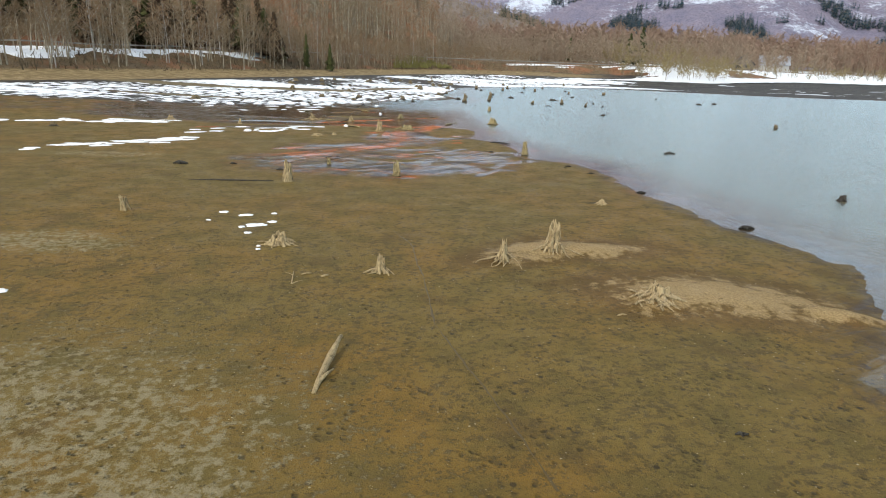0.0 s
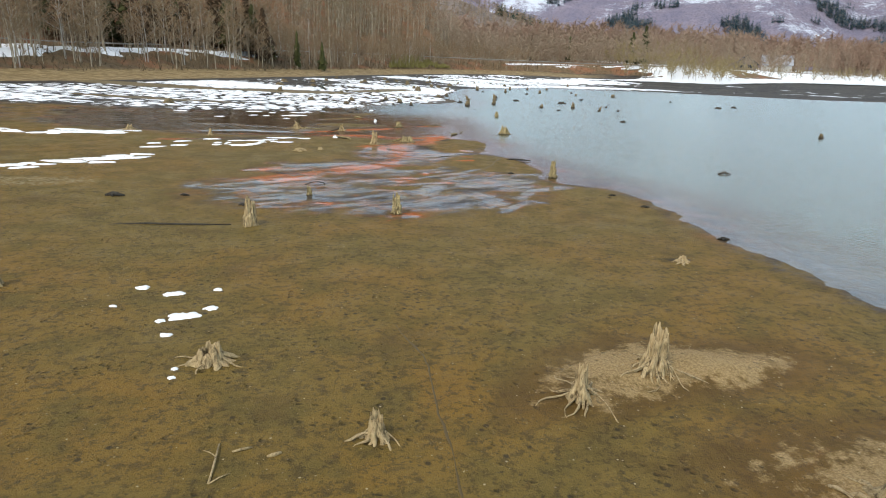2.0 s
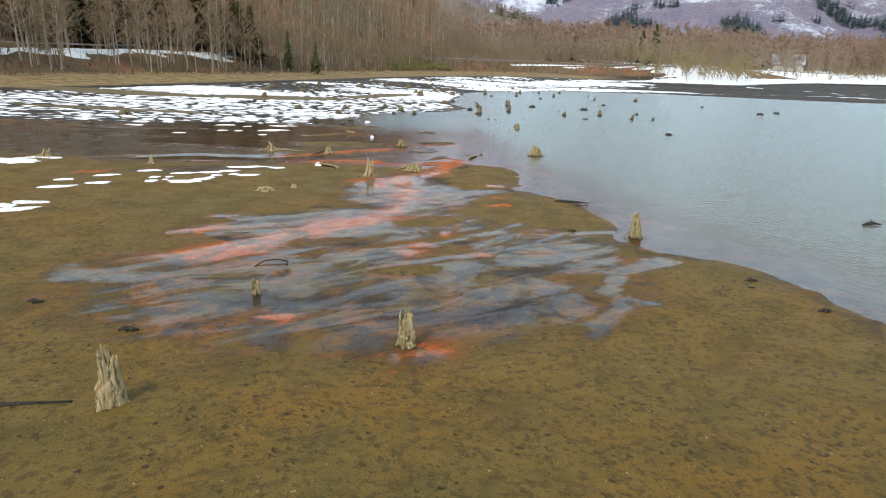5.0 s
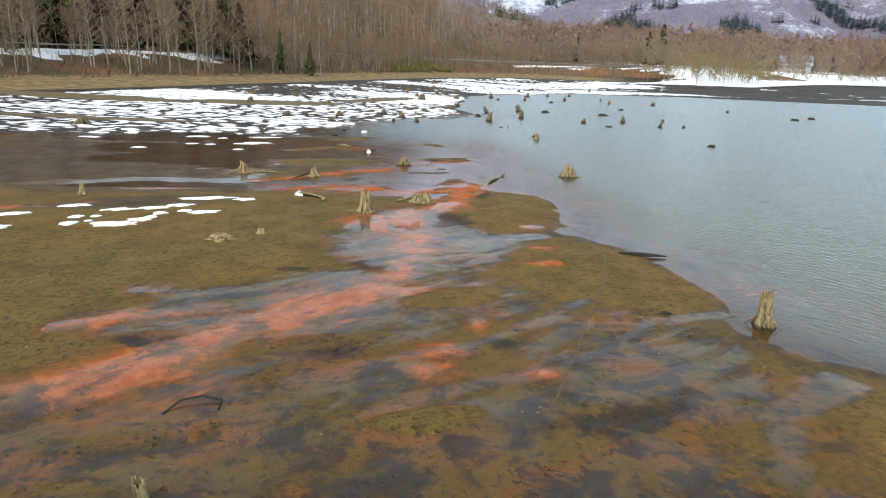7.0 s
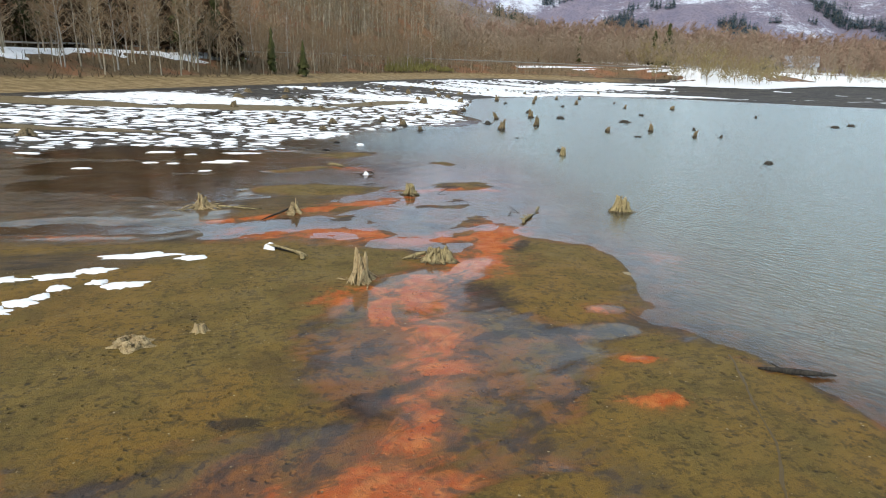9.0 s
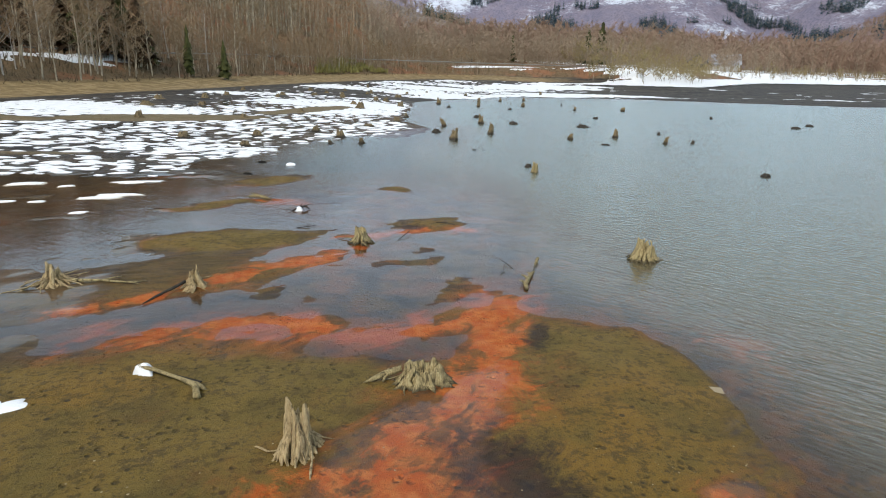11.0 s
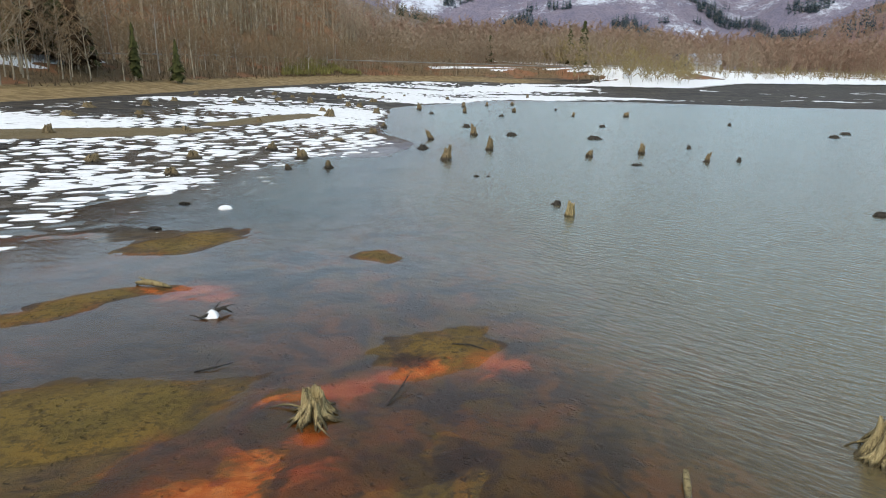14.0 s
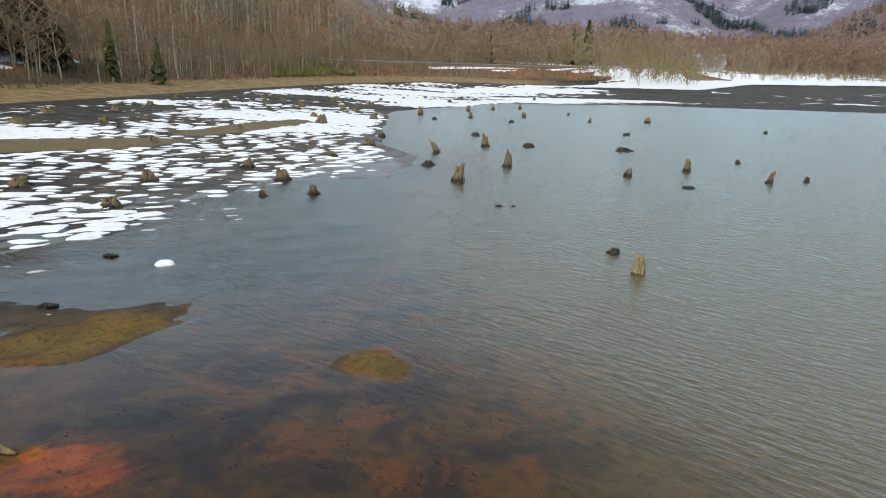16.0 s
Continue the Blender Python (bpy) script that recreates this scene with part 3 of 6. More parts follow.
def grid_mesh(name, xs, ys, height, mat, keep=None):
    gx, gy = np.meshgrid(xs, ys)
    gz = height(gx, gy)
    faces = grid_faces(len(xs), len(ys))
    co = np.stack([gx.ravel(), gy.ravel(), gz.ravel()], 1)
    if keep is not None:
        ok = keep(gx, gy, gz).ravel()
        faces = faces[ok[faces].any(1)]
        used = np.unique(faces)
        back = np.zeros(len(co), np.int64)
        back[used] = np.arange(len(used))
        co, faces = co[used], back[faces]
    me = bpy.data.meshes.new(name)
    me.vertices.add(len(co))
    me.vertices.foreach_set("co", co.ravel())
    me.loops.add(faces.size)
    me.loops.foreach_set("vertex_index", faces.ravel().astype(np.int32))
    me.polygons.add(len(faces))
    me.polygons.foreach_set("loop_start", np.arange(0, faces.size, 4, dtype=np.int32))
    me.polygons.foreach_set("loop_total", np.full(len(faces), 4, np.int32))
    me.update(calc_edges=True)
    me.polygons.foreach_set("use_smooth", np.ones(len(faces), bool))
    me.materials.append(mat)
    return me, co[:, 0], co[:, 1], co[:, 2]


def tri_mesh(name, verts, tris, mats, indices=None):
    """A mesh from arrays of triangles."""
    me = bpy.data.meshes.new(name)
    verts, tris = np.asarray(verts, np.float32), np.asarray(tris, np.int32)
    me.vertices.add(len(verts))
    me.vertices.foreach_set("co", verts.ravel())
    me.loops.add(tris.size)
    me.loops.foreach_set("vertex_index", tris.ravel())
    me.polygons.add(len(tris))
    me.polygons.foreach_set("loop_start", np.arange(0, tris.size, 3, dtype=np.int32))
    me.polygons.foreach_set("loop_total", np.full(len(tris), 3, np.int32))
    for mt in mats:
        me.materials.append(mt)
    if indices is not None:
        me.polygons.foreach_set("material_index", np.asarray(indices, np.int32))
    me.update(calc_edges=True)
    return me


def spread(first, last, step, grow, low, high):
    """Grid lines: even between first and last, then growing outwards to low and high."""
    mid = list(np.arange(first, last + step / 2, step))
    up, k = [], step
    while (up[-1] if up else last) < high:
        k *= grow
        up.append((up[-1] if up else last) + k)
    down, k = [], step
    while (down[-1] if down else first) > low:
        k *= grow
        down.append((down[-1] if down else first) - k)
    return np.array(down[::-1] + mid + up)


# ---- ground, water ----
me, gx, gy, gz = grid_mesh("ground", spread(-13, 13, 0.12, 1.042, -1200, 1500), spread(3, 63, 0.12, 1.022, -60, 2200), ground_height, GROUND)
beach_d, shore_s = signed_distance(gx, gy, BEACH), signed_distance(gx, gy, SHORE)
float_attr(me, "wet", smooth(0.035, -0.012, gz) * smooth(3, -1, shore_s - 2))
float_attr(me, "red", np.maximum(spots(gx, gy, RED_SPOTS), lines(gx, gy, RED_LINES)).clip(-1.5, 1))
film = np.maximum(1.75 * smooth(-0.7, 0.5, spots(gx, gy, DAMP)) - 1.12, 1.9 * smooth(-1.6, 0.9, lines(gx, gy, RILLS)) - 1.1)
film = np.maximum(film, (1.42 + 0.22 * smooth(9.5, 7.5, gy) * 2) * smooth(-3.0 - 1.2 * smooth(9.5, 7.5, gy), -0.2, shore_s) * smooth(60, 40, gy) - 1.3)
film = np.maximum(film, 1.5 * smooth(60, 66, gy) * smooth(118, 90, gy) * smooth(4.0, 12.0, beach_d) * (1 - smooth(-0.1, 0.3, spots(gx, gy, BARE_BANDS))) - 0.70)
film = np.maximum(film, 1.9 * smooth(-1.0, 0.6, np.maximum(spots(gx, gy, RED_SPOTS), lines(gx, gy, RED_LINES))) - 1.05)
film = film - 0.16 * smooth(34, 31, gy) * smooth(20, 22, gy)
film = film + (0.45 + 0.40 * smooth(-3, -6, gx)) * smooth(38, 44, gy) * smooth(66, 58, gy)
film = film - 2.2 * smooth(-0.004, 0.005, gz) * smooth(38, 42, gy) * smooth(-7, -4, gx) * smooth(66, 60, gy)
float_attr(me, "film", film - 2.5 * smooth(0.002, -0.012, gz) - 1.2 * smooth(0.0, 0.5, spots(gx, gy, ISLANDS)) - 0.8 * smooth(-0.2, 0.3, spots(gx, gy, MOUNDS)))
float_attr(me, "rust", (spots(gx, gy, [(-11, 47.5, 10, 7, 8), (-7, 41, 6, 1.2, 12), (-4.5, 57, 5, 4, 0), (-7.8, 38.4, 2.4, 0.8, 18)]) - 2.0 * smooth(-0.1, 0.4, spots(gx, gy, ISLANDS))).clip(-1, 1))
float_attr(me, "dark", spots(gx, gy, DARK).clip(-1.5, 1))
float_attr(me, "sand", spots(gx, gy, MOUNDS).clip(-1, 1))
float_attr(me, "pale", np.maximum(spots(gx, gy, [(-4.4, 4.2, 5.2, 4.4, 20), (-7, 13.4, 2.0, 0.8, 0), (-12, 26.2, 3, 0.8, 5)]), -1).clip(-1, 0.35))
bare = smooth(-0.1, 0.3, spots(gx, gy, BARE_BANDS))
float_attr(me, "bare", bare * smooth(56, 62, gy))
float_attr(me, "flats", np.maximum(smooth(53, 59, gy - 0.22 * (gx + 5)) * smooth(2, -1, shore_s), smooth(104, 110, gy) * smooth(-3, 3, gx)) * (1 - 0.85 * bare))
float_attr(me, "beach", smooth(1.2, -0.3, beach_d) * smooth(-9, -6, beach_d) * smooth(70, 20, gx))
float_attr(me, "litter", smooth(-6, -8.5, beach_d))
tagged(new("ground", me), "brown wet mud flat of a drained lake shore rising to a wooded bank", "ground", kind="structure")


def depth_of(x, y):
    return np.maximum(0, -ground_height(x, y))


wme, wx, wy, wz = grid_mesh("water", spread(-10, 14, 0.4, 1.09, -16, 900), spread(0, 66, 0.4, 1.06, -50, 122), lambda x, y: 0 * x, WATER)
dep, sd = depth_of(wx, wy), signed_distance(wx, wy, SHORE)
float_attr(wme, "murk", (1 - np.exp(-dep / 0.085)) * smooth(-1.5, 1.5, sd))
float_attr(wme, "open", np.maximum(smooth(-1, 5, sd), (0.10 + 0.6 * smooth(48, 60, wy)) * smooth(38, 45, wy) * smooth(-9, -3, sd)))
lake = tagged(new("water", wme), "still grey-green lake water with fine ripples", "water", kind="structure")
lake.visible_shadow = False


# ---- snow lying on the flats ----
def snow_cover(x, y):
    """Thickness field of the melting snow: above 0 where snow lies."""
    d, s = signed_distance(x, y, BEACH), signed_distance(x, y, SHORE)
    edge = np.minimum(np.where(x < -4, 55.5 + 0.25 * (x + 5), 55.5 + 2.3 * (x + 4)), 119)
    band = spots(x, y, BARE_BANDS)
    wx_, wy_ = x + 0.5 * fbm(x * 0.9, y * 0.9, 44, 2), y + 0.22 * fbm(x * 0.9, y * 0.9, 45, 2)
    inside, own = cells((wx_ + 0.2 * wy_) / 1.25, (wy_ - 0.16 * wx_) / 0.47, 46)
    low = fbm(x * 0.13, y * 0.22, 42, 3)
    floes = inside - 0.235 - 0.34 * smooth(0.1, 0.4, own) + 0.34 * low + 0.32 * fbm(x * 1.5, y * 3.0, 47, 3)
    sheet = fbm(x * 0.07, y * 0.14, 43, 4)
    far = smooth(74, 100, y - 0.35 * x)
    f = (1 - far) * floes + far * (sheet * 1.2 - 0.06 + 0.9 * (inside - 0.25) + 0.35 * fbm(x * 0.5, y * 1.0, 48, 3) + 0.0 + 0.16 * smooth(0, 10, x) - 0.6 * smooth(36, 52, x))
    f = f - 2.2 * smooth(0.0, 0.3, band) - 1.6 * smooth(3.5, -3.5, y - edge) - 3 * smooth(3.0, 0.2, d)
    f = f - 1.2 * smooth(-1.6, 1.2, s) - 0.8 * smooth(0.004, -0.014, ground_height(x, y))
    return f - 3 * smooth(150, 200, x + 0 * y) * smooth(170, 150, y)


def snow_height(x, y):
    return np.maximum(ground_height(x, y), 0.0) + np.clip(0.16 * snow_cover(x, y), -0.03, 0.05)


def keep_snow(x, y, z):
    return snow_cover(x, y) > -0.16


me, *_ = grid_mesh("snow_cover", spread(-14, 6, 0.17, 1.02, -48, 130), spread(56, 80, 0.15, 1.016, 49, 178), snow_height, SNOW, keep_snow)
tagged(new("snow_cover", me), "patchy melting snow in white floes on dark wet mud", "snow", kind="stuff")


def snow_patch(x, y, rx, ry, turn, seed, thick=0.03, label="small white patch of old snow on brown mud"):
    rings, n = 5, 26
    verts, faces = [(0, 0, thick)], []
    for r in range(1, rings + 1):
        k = r / rings
        for a in range(n):
            th = 2 * math.pi * a / n
            wob = 1 + 0.6 * noise.noise((math.cos(th) * 1.5, math.sin(th) * 1.5, seed * 3.7)) + 0.42 * noise.noise((math.cos(th) * 4, math.sin(th) * 4, seed))
            px, py = rx * k * wob * math.cos(th), ry * k * wob * math.sin(th)
            verts.append((px, py, thick * (1 - k**2.6) * (0.9 + 0.2 * noise.noise((px * 5, py * 5, seed))) - 0.035 * (r == rings)))
    for a in range(n):
        faces.append((0, 1 + a, 1 + (a + 1) % n))
        for r in range(rings - 1):
            b = 1 + r * n
            faces.append((b + a, b + n + a, b + n + (a + 1) % n, b + (a + 1) % n))
    ob = new("snow_patch", mesh_of("snow_patch", verts, faces, [SNOW]))
    ob.matrix_world = pose(x, y, max(at_ground(x, y), -0.01) + 0.004, 0, 0, turn)
    return tagged(ob, label, "snow patch", "snow patches")


for k, row in enumerate([(-4.22, 16.55, 0.16, 0.10, 0), (-3.58, 16.28, 0.22, 0.12, 10), (-3.03, 15.30, 0.30, 0.20, 20), (-3.05, 14.52, 0.11, 0.09, 0),
                         (-2.70, 15.65, 0.12, 0.09, 0), (-2.86, 16.55, 0.10, 0.06, 0), (-3.35, 15.05, 0.10, 0.07, 0), (-6.3, 10.2, 0.18, 0.12, 0),
                         (-4.35, 15.62, 0.07, 0.05, 0), (-2.5, 13.4, 0.05, 0.04, 0), (-2.45, 13.15, 0.06, 0.04, 20)]):
    snow_patch(*row, k)
STREAM_SNOW = [(-9.54, 37.66, 0.40, 0.20), (-8.84, 36.37, 0.20, 0.20), (-8.68, 35.65, 0.22, 0.22), (-7.57, 35.64, 0.68, 0.24), (-7.15, 36.1, 0.30, 0.2), (-8.09, 37.26, 0.50, 0.20),
               (-7.30, 37.55, 0.45, 0.22), (-6.75, 37.95, 0.42, 0.20), (-6.33, 39.0, 0.80, 0.22), (-5.21, 38.93, 0.38, 0.20), (-6.34, 37.22, 0.21, 0.15), (-5.78, 37.09, 0.43, 0.24),
               (-6.87, 36.85, 0.22, 0.18), (-6.95, 36.4, 0.18, 0.16), (-8.39, 36.42, 0.15, 0.11), (-8.33, 35.91, 0.11, 0.09), (-10.6, 36.6, 0.45, 0.22), (-10.2, 35.2, 0.40, 0.2),
               (-11.2, 34.4, 0.6, 0.24), (-11.6, 35.6, 0.35, 0.18)]
for k, (x, y, rx, ry) in enumerate(STREAM_SNOW):
    snow_patch(x, y, rx, ry, random.uniform(4, 24), 20 + k, 0.035, "white patch of melting snow beside the reddish stream")
for k in range(34):
    u, side = random.random(), random.gauss(0, 0.5)
    snow_patch(-15.5 + 5.2 * u, 27.6 + 4.4 * u + side, random.uniform(0.25, 0.7), random.uniform(0.12, 0.26), random.uniform(0, 40), 90 + k, 0.04,
               "white patch of melting snow on olive-brown mud")
for k in range(58):
    u, v = random.random(), random.random()
    x, y = (-25 + 11 * u, 36.8 + 2.8 * u + random.gauss(0, 0.45)) if k < 46 else (-17 + 11 * u, 49.5 + 5.6 * v)
    big = random.random() ** 2
    snow_patch(x, y, 0.25 + 0.8 * big, 0.12 + 0.22 * big, random.uniform(0, 18), 140 + k, 0.04, "long white snow drift on reddish-brown mud")


# ---- stumps and driftwood ----
def tube(points, radii, sides=7, seed=0, squash=1.0):
    """A tapered, slightly knobbly tube along points; closed ends. Returns verts and faces."""
    verts, faces = [], []
    pts = [Vector(p) for p in points]
    for k, p in enumerate(pts):
        t = (pts[min(k + 1, len(pts) - 1)] - pts[max(k - 1, 0)]).normalized()
        side = t.cross(Vector((0, 0, 1)))
        side = side.normalized() if side.length > 0.05 else Vector((1, 0, 0))
        up = side.cross(t).normalized()
        for a in range(sides):
            th = 2 * math.pi * a / sides
            r = radii[k] * (1 + 0.22 * noise.noise((math.cos(th) * 1.5 + seed, math.sin(th) * 1.5, k * 0.8 + seed)))
            verts.append(p + side * (r * math.cos(th)) + up * (r * squash * math.sin(th)))
    for k in range(len(pts) - 1):
        for a in range(sides):
            b = k * sides
            faces.append((b + a, b + (a + 1) % sides, b + sides + (a + 1) % sides, b + sides + a))
    faces.append(tuple(range(sides))[::-1])
    faces.append(tuple((len(pts) - 1) * sides + a for a in range(sides)))
    return verts, faces


def trunk_shape(h, r, flare, flutes, jag, foot, seed, hollow=0.5, lean=(0.0, 0.0), n=30, levels=8):
    verts, faces = [], []
    rnd = random.Random(seed)
    ph = rnd.uniform(0, 6.28)
    tops = []
    for a in range(n):
        th = 2 * math.pi * a / n
        j = 0.45 * noise.noise((math.cos(th) * 1.6, math.sin(th) * 1.6, seed * 1.37)) + 0.55 * noise.noise((math.cos(th) * 6.0, math.sin(th) * 6.0, seed * 2.1))
        tops.append(h * max(0.30, 1 - jag * (0.42 - 0.28 * math.cos(th - ph)) + 1.1 * jag * j))
    for lv in range(levels + 1):
        k = (lv / levels) ** 1.15
        for a in range(n):
            th = 2 * math.pi * a / n
            z = -foot + k * (tops[a] + foot)
            zz = max(z, 0) / h
            ridge = 0.5 + 0.5 * math.cos(flutes * th + ph + 0.8 * math.sin(2 * th + seed))
            rr = r * (1 + flare * math.exp(-zz * 3.2) * (0.35 + 0.9 * ridge)) * (1 + 0.34 * (ridge - 0.5))
            rr *= 1 + 0.32 * noise.noise((math.cos(th) * 2.2, math.sin(th) * 2.2, z * 3 + seed)) + 0.08 * noise.noise((math.cos(th) * 7, math.sin(th) * 7, z * 2 + seed))
            verts.append((rr * math.cos(th) + lean[0] * zz * h, rr * math.sin(th) + lean[1] * zz * h, z))
    base = levels * n
    # broken top: a rim, then a rotten hollow
    for depth, scale in ((0.02, 0.82), (0.5 * hollow, 0.62), (0.62 * hollow, 0.25)):
        for a in range(n):
            x, y, z = verts[base + a]
            cx, cy = lean[0] * z, lean[1] * z
            verts.append((cx + (x - cx) * scale, cy + (y - cy) * scale, z - depth * h * (1 if depth > 0.1 else 1)))
    for lv in range(levels + 3):
        for a in range(n):
            b = lv * n
            faces.append((b + a, b + (a + 1) % n, b + n + (a + 1) % n, b + n + a))
    faces.append(tuple((levels + 3) * n + a for a in range(n)))
    faces.append(tuple(range(n))[::-1])
    return verts, faces


def root_path(a, r, h, length, start, drop, rnd, arch=0.0):
    """Points of one root that leaves the trunk at angle a."""
    pts, radii = [], []
    bend, wav = rnd.uniform(-0.5, 0.5), rnd.uniform(0, 6)
    for k in range(8):
        u = k / 7
        th = a + bend * u + 0.18 * math.sin(wav + 5 * u)
        dist = r * 0.55 + length * u
        z = start * h * (1 - u) ** drop + arch * math.sin(math.pi * u) - 0.05 * u + 0.012 * math.sin(wav + 9 * u)
        pts.append((dist * math.cos(th), dist * math.sin(th), z))
        radii.append((1 - 0.62 * u) * (0.8 + 0.35 * math.sin(wav * 3 + 7 * u)))
    return pts, radii


def join(parts):
    verts, faces = [], []
    for v, f in parts:
        b = len(verts)
        verts += [tuple(p) for p in v]
        faces += [tuple(i + b for i in q) for q in f]
    return verts, faces


def blade(a, r, top, length, wide, seed, squeeze=1.0, fork=True, sides=10, steps=15, twist=0.0):
    """One buttress of a rotted stump: a rib that stands up from the rim, runs down the trunk and ends in forked toes."""
    rnd = random.Random(seed)
    wav, bend = rnd.uniform(0, 6), rnd.uniform(-0.35, 0.35)
    shapes, tips = [], [(0.0, 1.0)]
    if fork:
        tips = [(rnd.uniform(0.12, 0.45), 0.8), (-rnd.uniform(0.12, 0.45), rnd.uniform(0.6, 1.0))]
    for splay, far in tips:
        verts, faces = [], []
        for k in range(steps):
            u = k / (steps - 1)
            th = a + bend * u + 0.10 * math.sin(wav + 7 * u) + splay * max(0, u - 0.45) * 1.6 + twist * (1 - u)
            dist = r * (0.60 + 0.36 * u) + far * length * u**1.9 + 0.018 * math.sin(wav * 2 + 9 * u)
            z = top * (1 - u) ** (0.8 + 0.7 * min(1.0, length / max(top, 0.05))) - 0.05 * u**3
            rag = 1 + 0.40 * noise.noise((u * 7.0, seed * 0.13, splay * 5))
            half = rag * wide * (0.10 + 0.90 * math.sin(math.pi * min(1.0, 0.06 + 0.66 * u)) ** 0.8) * (1 - 0.90 * u**3)
            deep = (0.010 + 0.42 * wide) * (0.35 + 0.75 * math.sin(math.pi * (0.10 + 0.75 * u))) * (1 - 0.80 * u**3)
            tau, out = Vector((-math.sin(th), math.cos(th), 0)), Vector((math.cos(th), math.sin(th), 0.45))
            for q in range(sides):
                ph = 2 * math.pi * q / sides
                g = 1 + 0.50 * noise.noise((math.cos(ph) * 2.1 + seed * 0.3, math.sin(ph) * 2.1, u * 9 + seed * 0.7))
                keel = math.copysign(abs(math.sin(ph)) ** 1.7, math.sin(ph))
                p = Vector((dist * math.cos(th), dist * math.sin(th), z)) + tau * (half * g * math.cos(ph)) + out * (deep * g * keel)
                verts.append((p.x, p.y * squeeze, p.z))
        for k in range(steps - 1):
            for q in range(sides):
                b = k * sides
                faces.append((b + q, b + sides + q, b + sides + (q + 1) % sides, b + (q + 1) % sides))
        faces += [tuple(range(sides)), tuple((steps - 1) * sides + q for q in range(sides))[::-1]]
        shapes.append((verts, faces))
    return join(shapes)


def blade_rows(h, r, count, reach, seed, spires):
    """Angle, height, length and width of every buttress; spires of them keep the full height."""
    rnd = random.Random(seed * 11 + 1)
    tall = set(rnd.sample(range(count), min(spires, count)))
    for k in range(count):
        a = 2 * math.pi * (k + rnd.uniform(-0.35, 0.35)) / count
        top = h * (rnd.uniform(0.80, 1.0) if k in tall else rnd.uniform(0.35, 0.70))
        yield a, top, reach * rnd.uniform(0.5, 1.35), 2 * math.pi * r / count * rnd.uniform(0.38, 0.80), rnd.randrange(10**6)


def stump(x, y, h, r, kind, seed, label, mat=None, turn=0.0, near=True, lean=(0.0, 0.0), roots=None, reach=None, thick=None):
    rnd = random.Random(seed * 13 + 5)
    ground = at_ground(x, y)
    foot = max(0.06, -ground + 0.06)
    mat = mat or (SOAKED if ground < 0.03 else BLEACHED)
    style = {"post": (0.5, 6, 0.36, 5, 0.16, 0.030, 0.16, 2.4, 0.5), "skirt": (0.35, 9, 0.7, 13, 0.34, 0.055, 0.92, 0.85, 0.9),
             "spider": (1.3, 6, 0.42, 9, 0.5, 0.042, 0.40, 1.8, 0.5), "low": (0.8, 7, 0.4, 8, 0.22, 0.04, 0.5, 1.3, 0.4),
             "ring": (0.25, 6, 0.35, 4, 0.10, 0.03, 0.5, 1.5, 1.2)}[kind]
    flare, flutes, jag, count, length, width, start, drop, hollow = style
    count, length, width = roots if roots is not None else count, reach or length, thick or width
    n, levels = (32, 9) if near else (16, 5)
    body = trunk_shape(h, r * (0.72 if kind == "skirt" else 1),  flare, flutes, jag, foot, seed, hollow, lean, n, levels)
    branches = []
    for k in range(count):
        a = 2 * math.pi * (k + rnd.uniform(-0.3, 0.3)) / count
        ln = length * rnd.uniform(0.6, 1.25)
        pts, rad = root_path(a, r, h, ln, start * rnd.uniform(0.6, 1.1), drop, rnd, rnd.uniform(0, 0.05) if kind == "spider" else 0)
        branches.append((pts, [width * rnd.uniform(0.75, 1.2) * q for q in rad]))
    m = pose(x, y, max(ground, 0.0 if ground < 0 else ground), 0, 0, turn)
    if not near and r > 0.085 and h > 0.2:
        low = kind in ("skirt", "spider", "low")
        ribs = [blade(a, r * 0.95, top * 0.85, ln, wd * 1.2, sd, 0.9, low, 6, 7) for a, top, ln, wd, sd in
                blade_rows(h, r, 7 + seed % 3, 0.06 + (1.25 if low else 0.35) * r, seed, 1 + seed % 4)]
        core = trunk_shape(h * (0.85 if low else 1.05), r * 0.85, 0.5, 5, 0.6 if low else 0.42, foot, seed, 0.5, (0, 0), 18, 5)
        v, f = join([core] + ribs)
        v = [(p[0] + lean[0] * max(p[2], 0), p[1], max(p[2], -foot)) for p in v]
        ob = new("tree_stump", mesh_of("tree_stump", v, f, [mat]))
        ob.matrix_world = m
        return tagged(ob, label, "tree stump", "tree stumps on the lake bed")
    if not near:
        shapes = [body] + [tube(p, q, 5, seed + i) for i, (p, q) in enumerate(branches)]
        ob = new("tree_stump", mesh_of("tree_stump", *join(shapes), [mat]))
        ob.matrix_world = m
        return tagged(ob, label, "tree stump", "tree stumps on the lake bed")
    top = new("tree_stump")
    top.matrix_world = m
    tagged(top, label, "tree stump", "tree stumps on the lake bed")
    new("trunk", mesh_of("trunk", *body, [mat])).parent = top
    for i, (p, q) in enumerate(branches):
        shapes = [tube(p, q, 7, seed + i, 1.15)]
        if kind == "spider" and len(p) > 5 and rnd.random() < 0.7:
            a, b = Vector(p[4]), Vector(p[6])
            off = Vector((rnd.uniform(-0.2, 0.2), rnd.uniform(-0.2, 0.2), -0.03))
            shapes.append(tube([a, (a + b) / 2 + off * 0.6, b + off], [q[4] * 0.75, q[5] * 0.5, q[6] * 0.35], 6, seed + 50 + i))
        new("root", mesh_of("root", *join(shapes), [SOAKED_ROOT if mat is SOAKED else BLEACHED_ROOT])).parent = top
    return top


